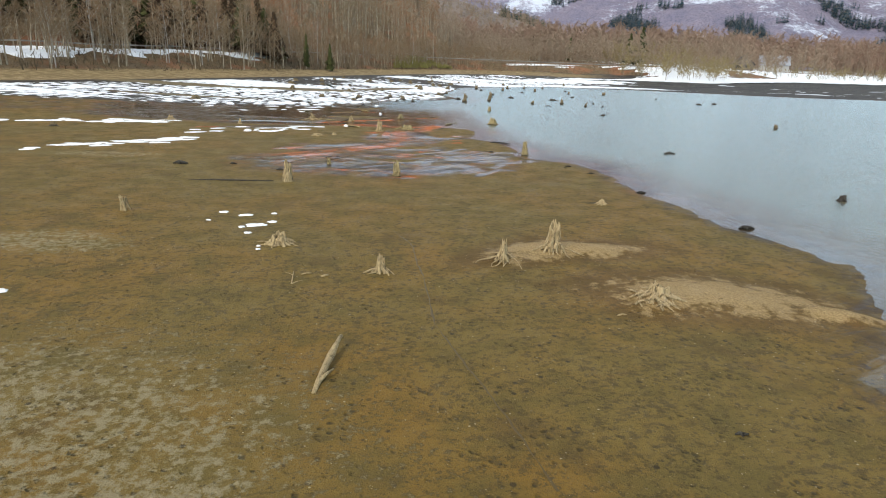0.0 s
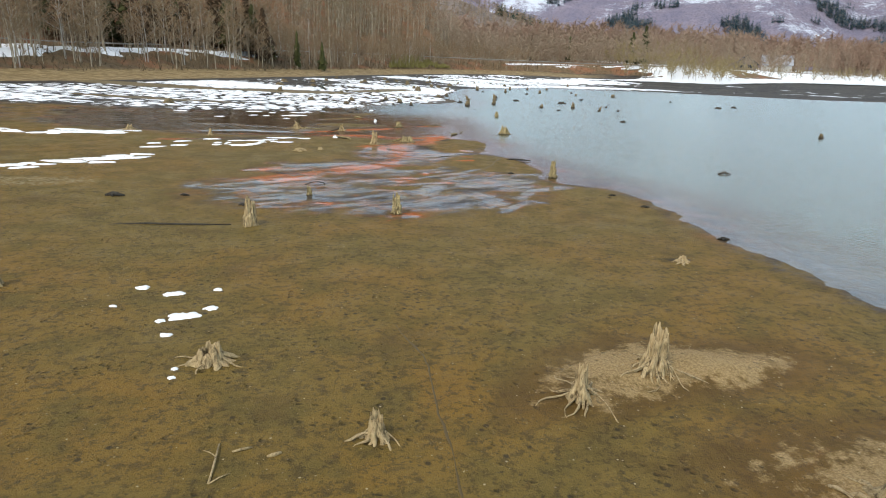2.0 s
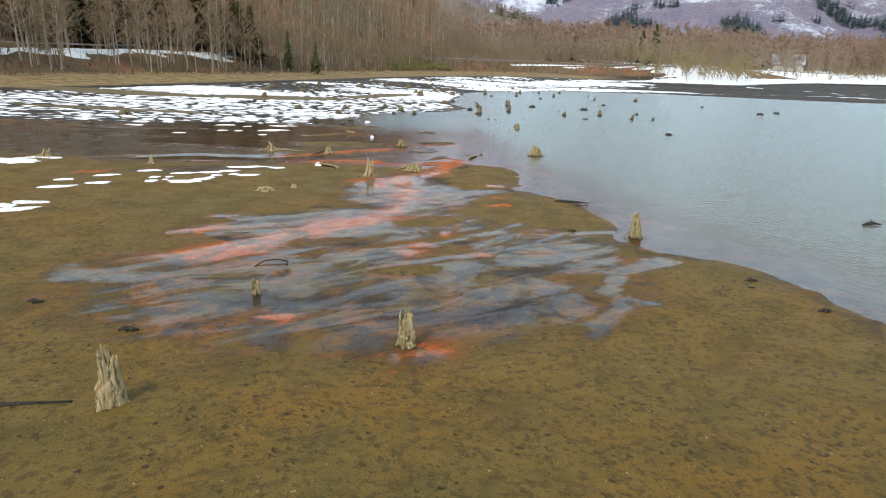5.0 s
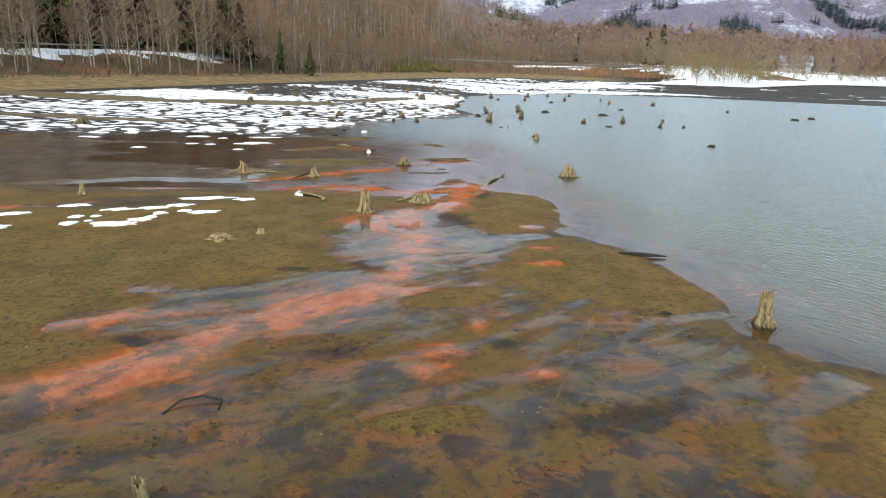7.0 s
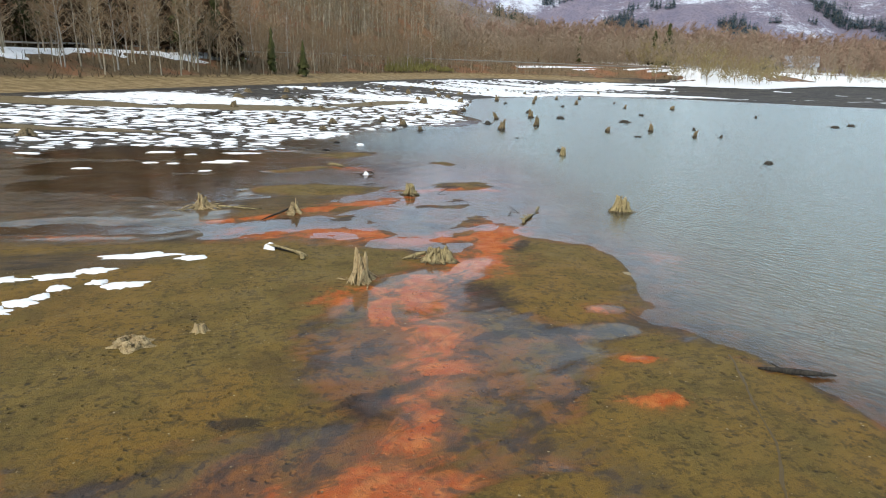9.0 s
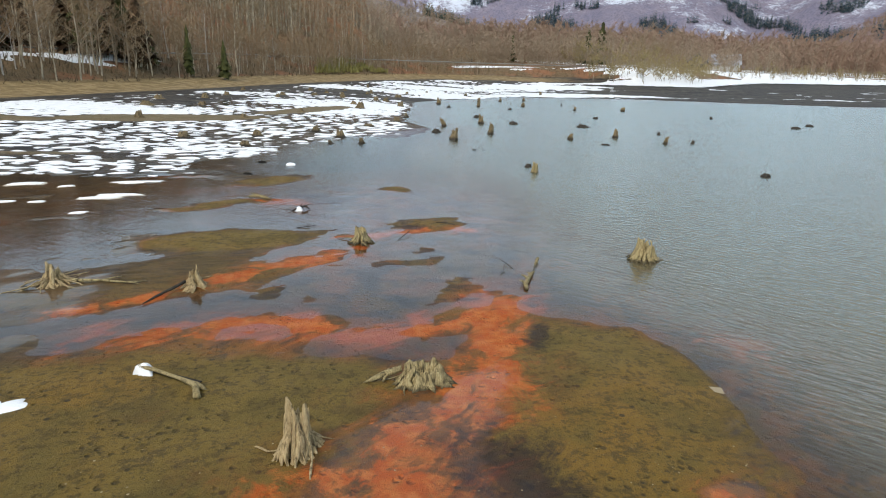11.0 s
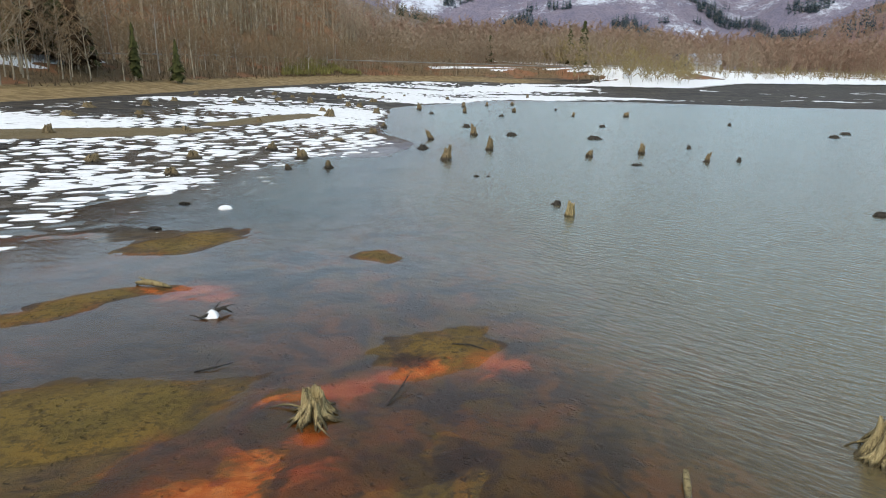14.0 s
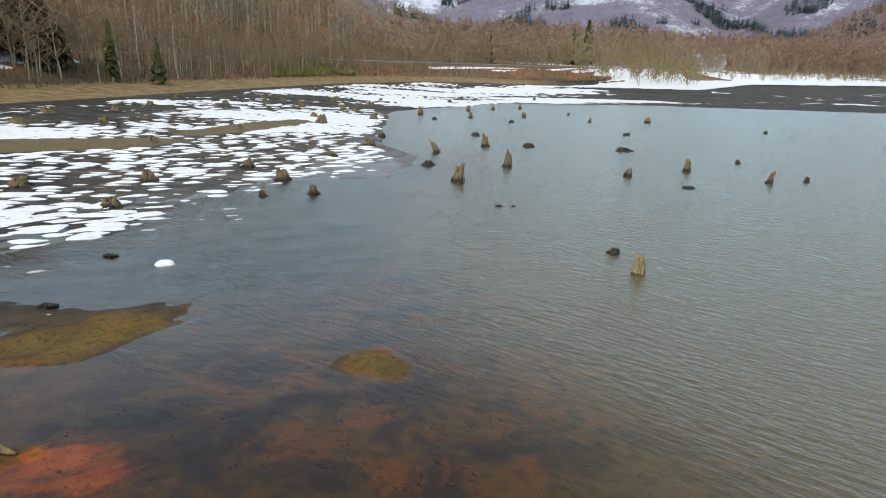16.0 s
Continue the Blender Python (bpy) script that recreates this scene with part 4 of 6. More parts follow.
def ragged_stump(x, y, h, r, ribs, reach, seed, label, turn=0.0, squeeze=0.75, spires=2, trailing=0, core=0.6):
    """A rotted stump: a hollow trunk inside a ring of buttress roots, with longer roots trailing over the ground."""
    rnd = random.Random(seed * 7 + 3)
    ground = at_ground(x, y)
    wet = ground < 0.03
    top = tagged(new("tree_stump"), label, "tree stump", "tree stumps on the lake bed")
    top.matrix_world = pose(x, y, max(ground, 0.0), 0, 0, turn)
    body = trunk_shape(h * core, r * 0.74, 0.75, max(4, ribs // 2), 0.30 if spires > 3 or not spires else 0.58, max(0.08, 0.06 - ground), seed, 0.75, (0, 0), 40, 8)
    new("trunk", mesh_of("trunk", [(p[0], p[1] * squeeze, p[2]) for p in body[0]], body[1], [SOAKED if wet else BLEACHED])).parent = top
    for a, tall, length, wide, sd in blade_rows(h, r, ribs, reach, seed, spires):
        new("buttress_root", mesh_of("buttress_root", *blade(a, r, tall, length, wide, sd, squeeze), [SOAKED if wet else BLEACHED])).parent = top
    for k in range(trailing):
        a = 2 * math.pi * (k + rnd.uniform(-0.3, 0.3)) / trailing
        pts, rad = root_path(a, r, h, reach * rnd.uniform(1.3, 2.6) + 0.12, rnd.uniform(0.15, 0.45), 1.8, rnd, rnd.uniform(0, 0.03))
        new("root", mesh_of("root", *tube([(p[0], p[1] * squeeze, p[2]) for p in pts], [0.020 * q * rnd.uniform(0.7, 1.2) for q in rad], 6, seed + k),
                            [SOAKED_ROOT if wet else BLEACHED_ROOT])).parent = top
    return top


NEAR_STUMPS = [
    (5.75, 10.50, 0.26, 0.14, "spider", 3, "low bleached stump with wide spidery roots on sand", (0.0, 0.0), 20, 0.46),
    (6.95, 19.05, 0.17, 0.06, "spider", 10, "small root stump on a dark stain of mud", (0.0, 0.0), 6, 0.3),
    (-6.88, 16.50, 0.44, 0.09, "post", 11, "leaning weathered stump on mud", (-0.2, 0.0), 5, 0.14),
    (6.90, 56.78, 0.46, 0.09, "post", 17, "brown post stump in lake water", (0.05, 0.0), 5, 0.14),
    (-3.77, 35.10, 0.15, 0.07, "low", 19, "tiny stump on olive mud", (0.0, 0.0), 5, 0.1),
    (-10.10, 39.20, 0.38, 0.05, "spider", 20, "thin weathered stump beside snow patches", (0.0, 0.0), 6, 0.2),
    (-2.62, 25.20, 0.30, 0.055, "post", 22, "short brown stump in shallow water", (0.0, 0.0), 4, 0.1)]
for x, y, h, r, kind, seed, label, lean, count, reach in NEAR_STUMPS:
    stump(x, y, h, r, kind, seed, label, lean=lean, roots=count, reach=reach, turn=seed * 40)

# x, y, height, radius, ribs, reach, seed, label, turn, squeeze, spires, trailing roots, trunk height share
RAGGED = [
    (6.02, 44.60, 0.52, 0.24, 19, 0.26, 9, "broad fluted brown stump with one spire in lake water", 20, 0.85, 2, 3, 0.95),
    (-1.43, 37.60, 0.66, 0.18, 12, 0.26, 12, "tall ragged stump with two spires beside orange sediment", 60, 0.75, 2, 3, 1.1),
    (0.15, 39.15, 0.36, 0.31, 22, 0.30, 13, "wide hollow stump with curtain roots in orange sediment", 0, 0.60, 3, 5, 0.9),
    (-0.53, 46.50, 0.36, 0.18, 18, 0.38, 14, "pale broad stump with splayed roots in shallow water", 90, 0.85, 6, 4, 1.0),
    (4.32, 13.50, 0.60, 0.15, 11, 0.24, 1, "tall bleached grey stump with hollow top and clawing roots", 40, 0.9, 0, 8, 1.1),
    (3.05, 12.80, 0.48, 0.11, 8, 0.28, 2, "bleached stump with a spike and long side roots", 80, 0.85, 1, 10, 0.9),
    (0.42, 11.80, 0.36, 0.09, 7, 0.20, 4, "small pointed bleached stump on mud", 10, 0.8, 1, 5, 1.0),
    (-2.07, 13.65, 0.27, 0.18, 9, 0.30, 5, "squat bleached stump with splayed roots", 200, 0.7, 3, 5, 0.95),
    (-3.45, 21.25, 0.66, 0.14, 7, 0.06, 6, "pale weathered hollow stump standing on mud", 240, 0.85, 0, 3, 1.1),
    (0.22, 23.10, 0.54, 0.13, 6, 0.07, 7, "weathered post-like stump in shallow water", 280, 0.85, 0, 3, 1.1),
    (6.08, 29.92, 0.62, 0.13, 7, 0.10, 8, "brown post-like stump with a dark foot at the water's edge", 320, 0.85, 0, 5, 1.1),
    (-6.45, 43.75, 0.40, 0.14, 13, 0.42, 15, "bleached stump with long trailing roots in the stream", 240, 0.85, 3, 14, 1.0),
    (-3.80, 43.40, 0.32, 0.13, 6, 0.30, 16, "pale arched stump with leg-like roots in the stream", 280, 0.75, 2, 3, 1.05),
    (-4.60, 34.55, 0.13, 0.24, 11, 0.05, 18, "low hollow ring stump on olive mud", 0, 0.75, 6, 2, 0.8),
    (-14.70, 40.30, 0.36, 0.17, 11, 0.38, 21, "bleached stump with wide roots on red mud", 120, 0.85, 4, 12, 0.7)]
for x, y, h, r, ribs, reach, seed, label, turn, squeeze, spires, trailing, core in RAGGED:
    ragged_stump(x, y, h, r, ribs, reach, seed, label, turn, squeeze, spires, trailing, core)
driftwood_root = [(-0.12, 39.3, 0.16), (-0.3, 39.28, 0.12), (-0.5, 39.22, 0.07), (-0.66, 39.18, 0.02)]

LAKE_STUMPS = [(9.16, 78.8, 0.70, 0.17, 0), (6.05, 76.4, 0.58, 0.14, -0.5), (4.88, 72.2, 0.30, 0.17, 0), (5.3, 68.2, 0.66, 0.16, 0.25), (8.25, 71.6, 0.68, 0.15, 0.2),
               (11.6, 78.6, 0.20, 0.22, 0), (12.7, 68.9, 0.38, 0.13, 0.1), (16.4, 76.8, 0.24, 0.30, 0), (16.1, 70.1, 0.56, 0.13, 0.05), (17.95, 67.1, 0.46, 0.10, 0.35),
               (19.85, 67.3, 0.22, 0.06, 0.2), (20.1, 72.2, 0.20, 0.07, 0), (27.3, 94.6, 0.42, 0.2, 0), (22.1, 94.6, 0.36, 0.12, 0.3), (20.5, 84.7, 0.18, 0.14, 0),
               (23.2, 102, 0.3, 0.09, 0), (17.9, 99, 0.46, 0.15, 0), (15.2, 93.8, 0.2, 0.12, 0), (34.5, 77.8, 0.24, 0.25, 0), (37.3, 79.9, 0.2, 0.18, 0)]
LAKE_STUMPS_FAR = [(32.2, 86.3, 0.26, 0.08, 0), (7.05, 58.3, 0.16, 0.07, 0.2), (12.8, 97.8, 0.52, 0.15, 0), (9.9, 84, 0.28, 0.18, 0), (9.1, 101.2, 0.62, 0.2, 0),
                   (9.4, 96, 0.25, 0.15, 0), (4.4, 94.8, 0.5, 0.24, 0), (16.8, 55.8, 0.14, 0.13, 0), (15.99, 20.9, 0.30, 0.10, 0.05), (28.3, 48.4, 0.36, 0.11, 0),
                   (13.9, 66.3, 0.08, 0.16, 0), (21, 110, 0.4, 0.15, 0), (14.5, 106, 0.5, 0.16, 0), (17.5, 108, 0.4, 0.14, 0.2)]
for k, (x, y, h, r, lean) in enumerate(LAKE_STUMPS + LAKE_STUMPS_FAR):
    stump(x, y, h, r, "post" if h > 0.3 else "low", 40 + k, "brown weathered stump standing in lake water" if h > 0.25 else
          "low dark stump just above the lake water", mat=LAKE_WOOD if h > 0.3 else BLACK_WOOD, near=False, lean=(lean, 0.0), turn=0, reach=0.14 + r * 0.5)

FLAT_STUMPS = [(-5.9, 64.5, 0.34, 0.20), (-9.65, 67.7, 0.34, 0.22), (-5.84, 68.7, 0.42, 0.2), (-2.76, 71.8, 0.44, 0.17), (-1.2, 68.8, 0.52, 0.2), (-0.06, 66.1, 0.40, 0.10),
               (-1.7, 65.9, 0.26, 0.09), (0.6, 75, 0.2, 0.25), (2.8, 78.9, 0.46, 0.2), (3.9, 83.2, 0.35, 0.07), (0.43, 91, 0.8, 0.26), (-8, 78.7, 0.35, 0.2),
               (-14.2, 75.9, 0.5, 0.2), (-16, 83.9, 0.4, 0.3), (-16.6, 89.5, 0.5, 0.3), (-12.5, 86.9, 0.35, 0.25), (-12.5, 98, 0.4, 0.2), (-12, 105.6, 0.4, 0.2),
               (-7.5, 102.6, 0.4, 0.2), (-1.2, 103.9, 0.7, 0.22), (-5.1, 111.8, 0.4, 0.2), (-19.0, 57.2, 0.45, 0.28), (-19.1, 35.2, 0.3, 0.15), (3.4, 101.8, 0.5, 0.22)]
for k, (x, y, h, r) in enumerate(FLAT_STUMPS):
    stump(x, y, h, r, ("skirt", "low", "spider")[k % 3], 90 + k, "weathered brown stump among melting snow", mat=LAKE_WOOD, near=False, reach=0.2 + r * 0.6,
          lean=(random.uniform(-0.15, 0.15), 0))
for k in range(46):
    u = random.random()
    x, y = random.uniform(-26, 34), random.uniform(84, 128)
    if signed_distance(np.array([x]), np.array([y]), BEACH)[0] < 4 or signed_distance(np.array([x]), np.array([y]), SHORE)[0] > -1:
        continue
    stump(x, y, random.uniform(0.25, 0.6), random.uniform(0.12, 0.24), ("skirt", "low", "spider", "post")[k % 4], 130 + k, "distant weathered stump among melting snow",
          mat=LAKE_WOOD, near=False)


def driftwood(name, pts, radii, label, mat=BLEACHED, side=(), lift=0.0):
    x, y = pts[0][0], pts[0][1]
    z0 = max(at_ground(x, y), 0.0) + lift
    local = [(p[0] - x, p[1] - y, p[2]) for p in pts]
    shapes = [tube(local, radii, 7, len(pts))]
    for at, off, r in side:
        a = Vector(local[at])
        b = a + Vector(off)
        shapes.append(tube([a, (a + b) / 2 + Vector((0, 0, 0.015)), b], [r, r * 0.75, r * 0.4], 6, at + 3))
    ob = new(name, mesh_of(name, *join(shapes), [mat]))
    ob.matrix_world = pose(x, y, z0)
    return tagged(ob, label, "driftwood")


driftwood("driftwood_branch", [(-0.12, 6.78, 0.0), (-0.10, 7.05, 0.03), (-0.07, 7.35, 0.06), (-0.02, 7.75, 0.10), (0.02, 8.0, 0.16), (0.06, 8.2, 0.19)],
          [0.03, 0.045, 0.05, 0.06, 0.035, 0.03], "pale barkless driftwood branch lying on mud", side=[(1, (0.17, 0.24, 0.07), 0.035)])
driftwood("forked_stick", [(-1.25, 10.92, 0.0), (-1.27, 11.15, 0.03), (-1.30, 11.35, 0.03), (-1.34, 11.60, 0.02)], [0.013, 0.013, 0.011, 0.008],
          "thin pale forked stick lying on mud", side=[(2, (-0.16, 0.08, 0.02), 0.008), (0, (0.18, 0.16, 0.02), 0.010)])
driftwood("stick", [(-1.16, 11.47, 0.01), (-1.06, 11.50, 0.03), (-0.96, 11.56, 0.01)], [0.012, 0.014, 0.010], "short pale stick lying on mud")
driftwood("wood_chunk", [(-0.76, 11.40, 0.01), (-0.69, 11.43, 0.015), (-0.62, 11.48, 0.01)], [0.014, 0.026, 0.016], "small pale chunk of wood on mud")
driftwood("wood_chunk", [(4.75, 9.70, 0.01), (4.85, 9.74, 0.02), (4.93, 9.75, 0.01)], [0.012, 0.018, 0.012], "small pale wood splinter on mud")
driftwood("log", [(-6.8, 21.0, 0.0), (-6.0, 21.12, 0.01), (-5.0, 21.12, 0.008), (-3.95, 21.25, 0.0)], [0.015, 0.03, 0.035, 0.02], "long dark thin log half sunk in mud", BLACK_WOOD)
driftwood("log", [(-3.74, 39.76, 0.10), (-3.5, 39.6, 0.12), (-3.15, 39.38, 0.10), (-2.88, 39.2, 0.07), (-2.80, 38.9, 0.06)], [0.03, 0.028, 0.025, 0.045, 0.05],
          "driftwood log on mud with a cap of snow", SOAKED, side=[(3, (0.14, -0.05, -0.06), 0.05)])
snow_patch(-3.68, 39.74, 0.17, 0.10, -30, 301, 0.16, "lump of snow on the end of a log")
driftwood("sunken_log", [(2.66, 42.75, 0.02), (2.72, 43.05, 0.05), (2.86, 43.35, 0.035), (2.98, 43.6, 0.045), (3.1, 43.85, 0.0), (3.22, 44.15, -0.03), (3.36, 44.45, 0.05), (3.44, 44.62, 0.09)],
          [0.035, 0.05, 0.042, 0.048, 0.03, 0.03, 0.04, 0.03], "rotten brown log with stubs lying half sunk in shallow water", SOAKED,
          side=[(1, (-0.12, 0.05, 0.05), 0.03), (2, (-0.13, 0.08, 0.07), 0.03), (3, (-0.10, -0.04, 0.06), 0.025), (3, (0.10, 0.03, 0.05), 0.022), (1, (0.09, 0.02, 0.02), 0.02)])
driftwood("twig", [(2.35, 43.7, 0.0), (2.5, 44.0, 0.05), (2.58, 44.25, 0.08)], [0.008, 0.009, 0.004], "thin dark twig beside a sunken log", BLACK_WOOD)
driftwood("twig", [(2.75, 44.1, 0.0), (2.62, 44.45, 0.05), (2.5, 44.7, 0.09)], [0.008, 0.009, 0.004], "thin dark twig beside a sunken log", BLACK_WOOD)
driftwood("floating_branch", [(4.80, 34.08, 0.01), (5.1, 33.98, 0.03), (5.45, 33.9, 0.03), (5.88, 33.86, 0.01)], [0.02, 0.045, 0.05, 0.012],
          "dark branch floating at the water's edge", BLACK_WOOD, side=[(1, (-0.1, 0.2, 0.03), 0.015)])
driftwood("slab_root", driftwood_root, [0.045, 0.05, 0.035, 0.012], "long flat slab of root leaning on a hollow stump", SOAKED, side=[(1, (-0.1, -0.12, -0.08), 0.03)])
driftwood("trailing_root", [(-6.1, 43.7, 0.06), (-5.6, 43.75, 0.03), (-5.1, 43.6, 0.03), (-4.75, 43.7, 0.01)], [0.035, 0.025, 0.02, 0.01], "long thin root trailing from a bleached stump", SOAKED,
          side=[(1, (0.35, 0.22, 0.0), 0.015), (2, (0.3, -0.15, 0.0), 0.012)])
driftwood("dark_root", [(-3.95, 43.35, 0.12), (-4.15, 43.1, 0.06), (-4.35, 42.85, 0.02), (-4.5, 42.5, 0.0)], [0.03, 0.03, 0.022, 0.01], "dark wet root reaching into the stream", BLACK_WOOD)
driftwood("twig", [(-2.2, 47.9, 0.01), (-1.95, 47.95, 0.03), (-1.7, 48.1, 0.02)], [0.01, 0.012, 0.006], "thin dark twig in shallow water", BLACK_WOOD, side=[(1, (0.1, 0.2, 0.05), 0.008)])
driftwood("twig", [(0.4, 46.6, 0.01), (0.6, 46.9, 0.06), (0.75, 47.2, 0.1)], [0.01, 0.012, 0.006], "thin dark twig in shallow water", BLACK_WOOD, side=[(1, (0.15, 0.1, 0.05), 0.008)])
driftwood("twig", [(1.6, 48.3, 0.01), (1.85, 48.2, 0.03), (2.1, 48.0, 0.01)], [0.01, 0.012, 0.006], "thin dark twig in shallow water", BLACK_WOOD)
driftwood("stick", [(-3.75, 39.9, 0.02), (-3.3, 39.6, 0.03), (-2.85, 39.35, 0.02)], [0.02, 0.03, 0.035], "dark stick on mud", BLACK_WOOD)
driftwood("bent_branch", [(-3.05, 26.85, 0.0), (-2.9, 27.1, 0.05), (-2.65, 27.2, 0.06), (-2.42, 27.15, 0.03), (-2.4, 26.95, 0.0)], [0.012, 0.015, 0.015, 0.018, 0.02],
          "thin bent branch in orange shallow water", BLACK_WOOD)
driftwood("snowy_branch", [(-2.45, 49.9, 0.02), (-2.25, 50.0, 0.08), (-2.1, 50.15, 0.1), (-1.95, 50.1, 0.02)], [0.02, 0.04, 0.03, 0.01], "dark branching wood with snow on it", BLACK_WOOD,
          side=[(1, (0.1, 0.2, 0.12), 0.015), (2, (0.2, 0.0, 0.05), 0.012), (0, (-0.2, 0.1, 0.02), 0.012)])
snow_patch(-2.28, 50.0, 0.12, 0.08, 0, 302, 0.14, "small lump of snow on dark wood")
snow_patch(-3.2, 58.65, 0.24, 0.15, 0, 303, 0.10, "round lump of snow on a small stump")
driftwood("dark_branch", [(-3.95, 51.85, 0.04), (-3.7, 51.72, 0.10), (-3.45, 51.6, 0.08), (-3.25, 51.55, 0.02)], [0.04, 0.06, 0.05, 0.03], "brown broken branch on orange mud", SOAKED,
          side=[(1, (-0.2, 0.15, 0.05), 0.03)])
driftwood("lake_branch", [(13.6, 31.85, 0.03), (13.9, 31.95, 0.07), (14.2, 31.9, 0.03)], [0.03, 0.06, 0.02], "dark driftwood floating in lake water", BLACK_WOOD, side=[(1, (0.05, 0.1, 0.1), 0.03)])
for k, (x, y, r) in enumerate([(8.95, 21.25, 0.16), (10.42, 16.48, 0.22), (5.21, 5.98, 0.085), (8.04, 24.8, 0.14), (7.24, 26.0, 0.07), (-8.23, 24.24, 0.28), (-4.2, 23.45, 0.16),
                               (-6.3, 24.6, 0.14), (7.47, 26.47, 0.13), (4.5, 30.3, 0.12), (-4.62, 56.25, 0.17), (-4.46, 59.3, 0.16), (5.7, 63.7, 0.12), (6.2, 63.7, 0.08)]):
    driftwood("rotten_wood", [(x - r, y, 0.01), (x - r * 0.3, y + r * 0.2, r * 0.2), (x + r * 0.3, y - r * 0.1, r * 0.22), (x + r, y + r * 0.1, 0.01)],
              [r * 0.14, r * 0.28, r * 0.26, r * 0.12], "black rotten lump of wood", BLACK_WOOD, side=[(1, (r * 0.3, -r * 0.7, -r * 0.3), r * 0.25)])
board = Mat("pale_board", 0.7)
board.color(board.mix(board.noise(board.coords("Object", (1, 6, 1)), 9.0), (0.42, 0.34, 0.22), (0.30, 0.24, 0.15)))
bm = bmesh.new()
bmesh.ops.create_cube(bm, size=1, matrix=Matrix.Diagonal((0.24, 0.16, 0.03, 1)))
bmesh.ops.bevel(bm, geom=bm.edges[:], offset=0.006, segments=2, affect="EDGES")
me = bpy.data.meshes.new("board")
bm.to_mesh(me)
bm.free()
me.materials.append(board.m)
ob = tagged(new("board", me), "small pale wooden board floating in shallow water", "board")
ob.matrix_world = pose(4.2, 38.55, 0.005, 0, 0, -18)

# pale pebbles and shell bits on the mud
PEBBLE = Mat("pale_pebbles", 0.6)
PEBBLE.color(PEBBLE.mix(PEBBLE.n.new("ShaderNodeNewGeometry").outputs["Random Per Island"], (0.40, 0.32, 0.19), (0.15, 0.105, 0.05)))
shape = np.array([(1, 0, 0), (0.3, 0.9, 0), (-0.8, 0.6, 0), (-0.9, -0.5, 0), (0.2, -1, 0), (0, 0, 0.6)])
tris = np.array([(0, 1, 5), (1, 2, 5), (2, 3, 5), (3, 4, 5), (4, 0, 5)])
rng = np.random.default_rng(4)
px, py = rng.uniform(-9, 9, 9000), 2.0 + 36 * rng.random(9000) ** 1.25
pz = ground_height(px, py)
ok = pz > 0.02
px, py, pz = px[ok], py[ok], pz[ok]
size = 0.005 + 0.012 * rng.random(len(px)) ** 3
turn = rng.uniform(0, 6.28, len(px))
vx = px[:, None] + size[:, None] * (shape[:, 0] * np.cos(turn)[:, None] - shape[:, 1] * np.sin(turn)[:, None])
vy = py[:, None] + size[:, None] * (shape[:, 0] * np.sin(turn)[:, None] + shape[:, 1] * np.cos(turn)[:, None])
vz = pz[:, None] + size[:, None] * shape[:, 2] + 0.002
me = tri_mesh("pebbles", np.stack([vx, vy, vz], -1).reshape(-1, 3), (tris[None] + 6 * np.arange(len(px))[:, None, None]).reshape(-1, 3), [PEBBLE.m])
tagged(new("pebbles", me), "scattered pale pebbles and shell bits on mud", "pebbles", kind="stuff")


# grooves dragged through the mud
GROOVE = Mat("grooved_mud", 0.5)
GROOVE.color(GROOVE.mix(GROOVE.noise(GROOVE.coords("Position"), 14.0, 5, 0.7), (0.125, 0.080, 0.022), (0.070, 0.046, 0.017)))


def groove(points, half, seed, label):
    pts = [Vector((*p, 0)) for p in points]
    rnd = random.Random(seed)
    verts, faces, run, rows = [], [], 0.0, 0
    for a, b in zip(pts[:-1], pts[1:]):
        steps = max(2, int((b - a).length / 0.07))
        side = (b - a).normalized().cross(Vector((0, 0, 1)))
        for k in range(steps):
            p = a + (b - a) * (k / steps)
            run += 0.07
            c = p + side * (0.05 * noise.noise((run * 0.9, seed, 0)) + 0.02 * noise.noise((run * 4, seed, 3)))
            w = half * max(0.12, 0.75 + 0.9 * noise.noise((run * 1.7, seed, 7)))
            for s, z in ((-1, 0.004), (0, 0.011), (1, 0.004)):
                q = c + side * (s * w)
                verts.append((q.x, q.y, z))
            rows += 1
    co = np.array(verts)
    co[:, 2] += np.maximum(ground_height(co[:, 0], co[:, 1]), 0.0)
    verts = co.tolist()
    for k in range(rows - 1):
        for s in (0, 1):
            faces.append((3 * k + s, 3 * k + s + 1, 3 * k + s + 4, 3 * k + s + 3))
    return tagged(new("drag_mark", mesh_of("drag_mark", verts, faces, [GROOVE.m])), label, "drag mark")


groove([(0.52, 15.09), (0.96, 14.02), (1.30, 11.5), (1.50, 9.15), (2.10, 7.14), (2.38, 6.22), (2.60, 5.41), (2.73, 4.79)], 0.018, 1, "thin dark drag line across brown mud")
groove([(4.59, 34.56), (3.93, 32.06), (3.02, 29.96), (2.32, 28.25), (1.72, 26.86)], 0.022, 2, "thin dark crack line across olive mud")


# ---- woods ----
def limb(verts, tris, mats, a, b, ra, rb, mat, sides=4):
    a, b = np.array(a, float), np.array(b, float)
    t = (b - a) / (np.linalg.norm(b - a) + 1e-9)
    u = np.cross(t, (0.3, 0.9, 0.2))
    u /= np.linalg.norm(u)
    w = np.cross(t, u)
    base = len(verts)
    for p, r in ((a, ra), (b, rb)):
        for k in range(sides):
            th = 2 * math.pi * k / sides
            verts.append(p + r * (math.cos(th) * u + math.sin(th) * w))
    for k in range(sides):
        i, j = base + k, base + (k + 1) % sides
        tris += [(i, j, j + sides), (i, j + sides, i + sides)]
        mats += [mat, mat]


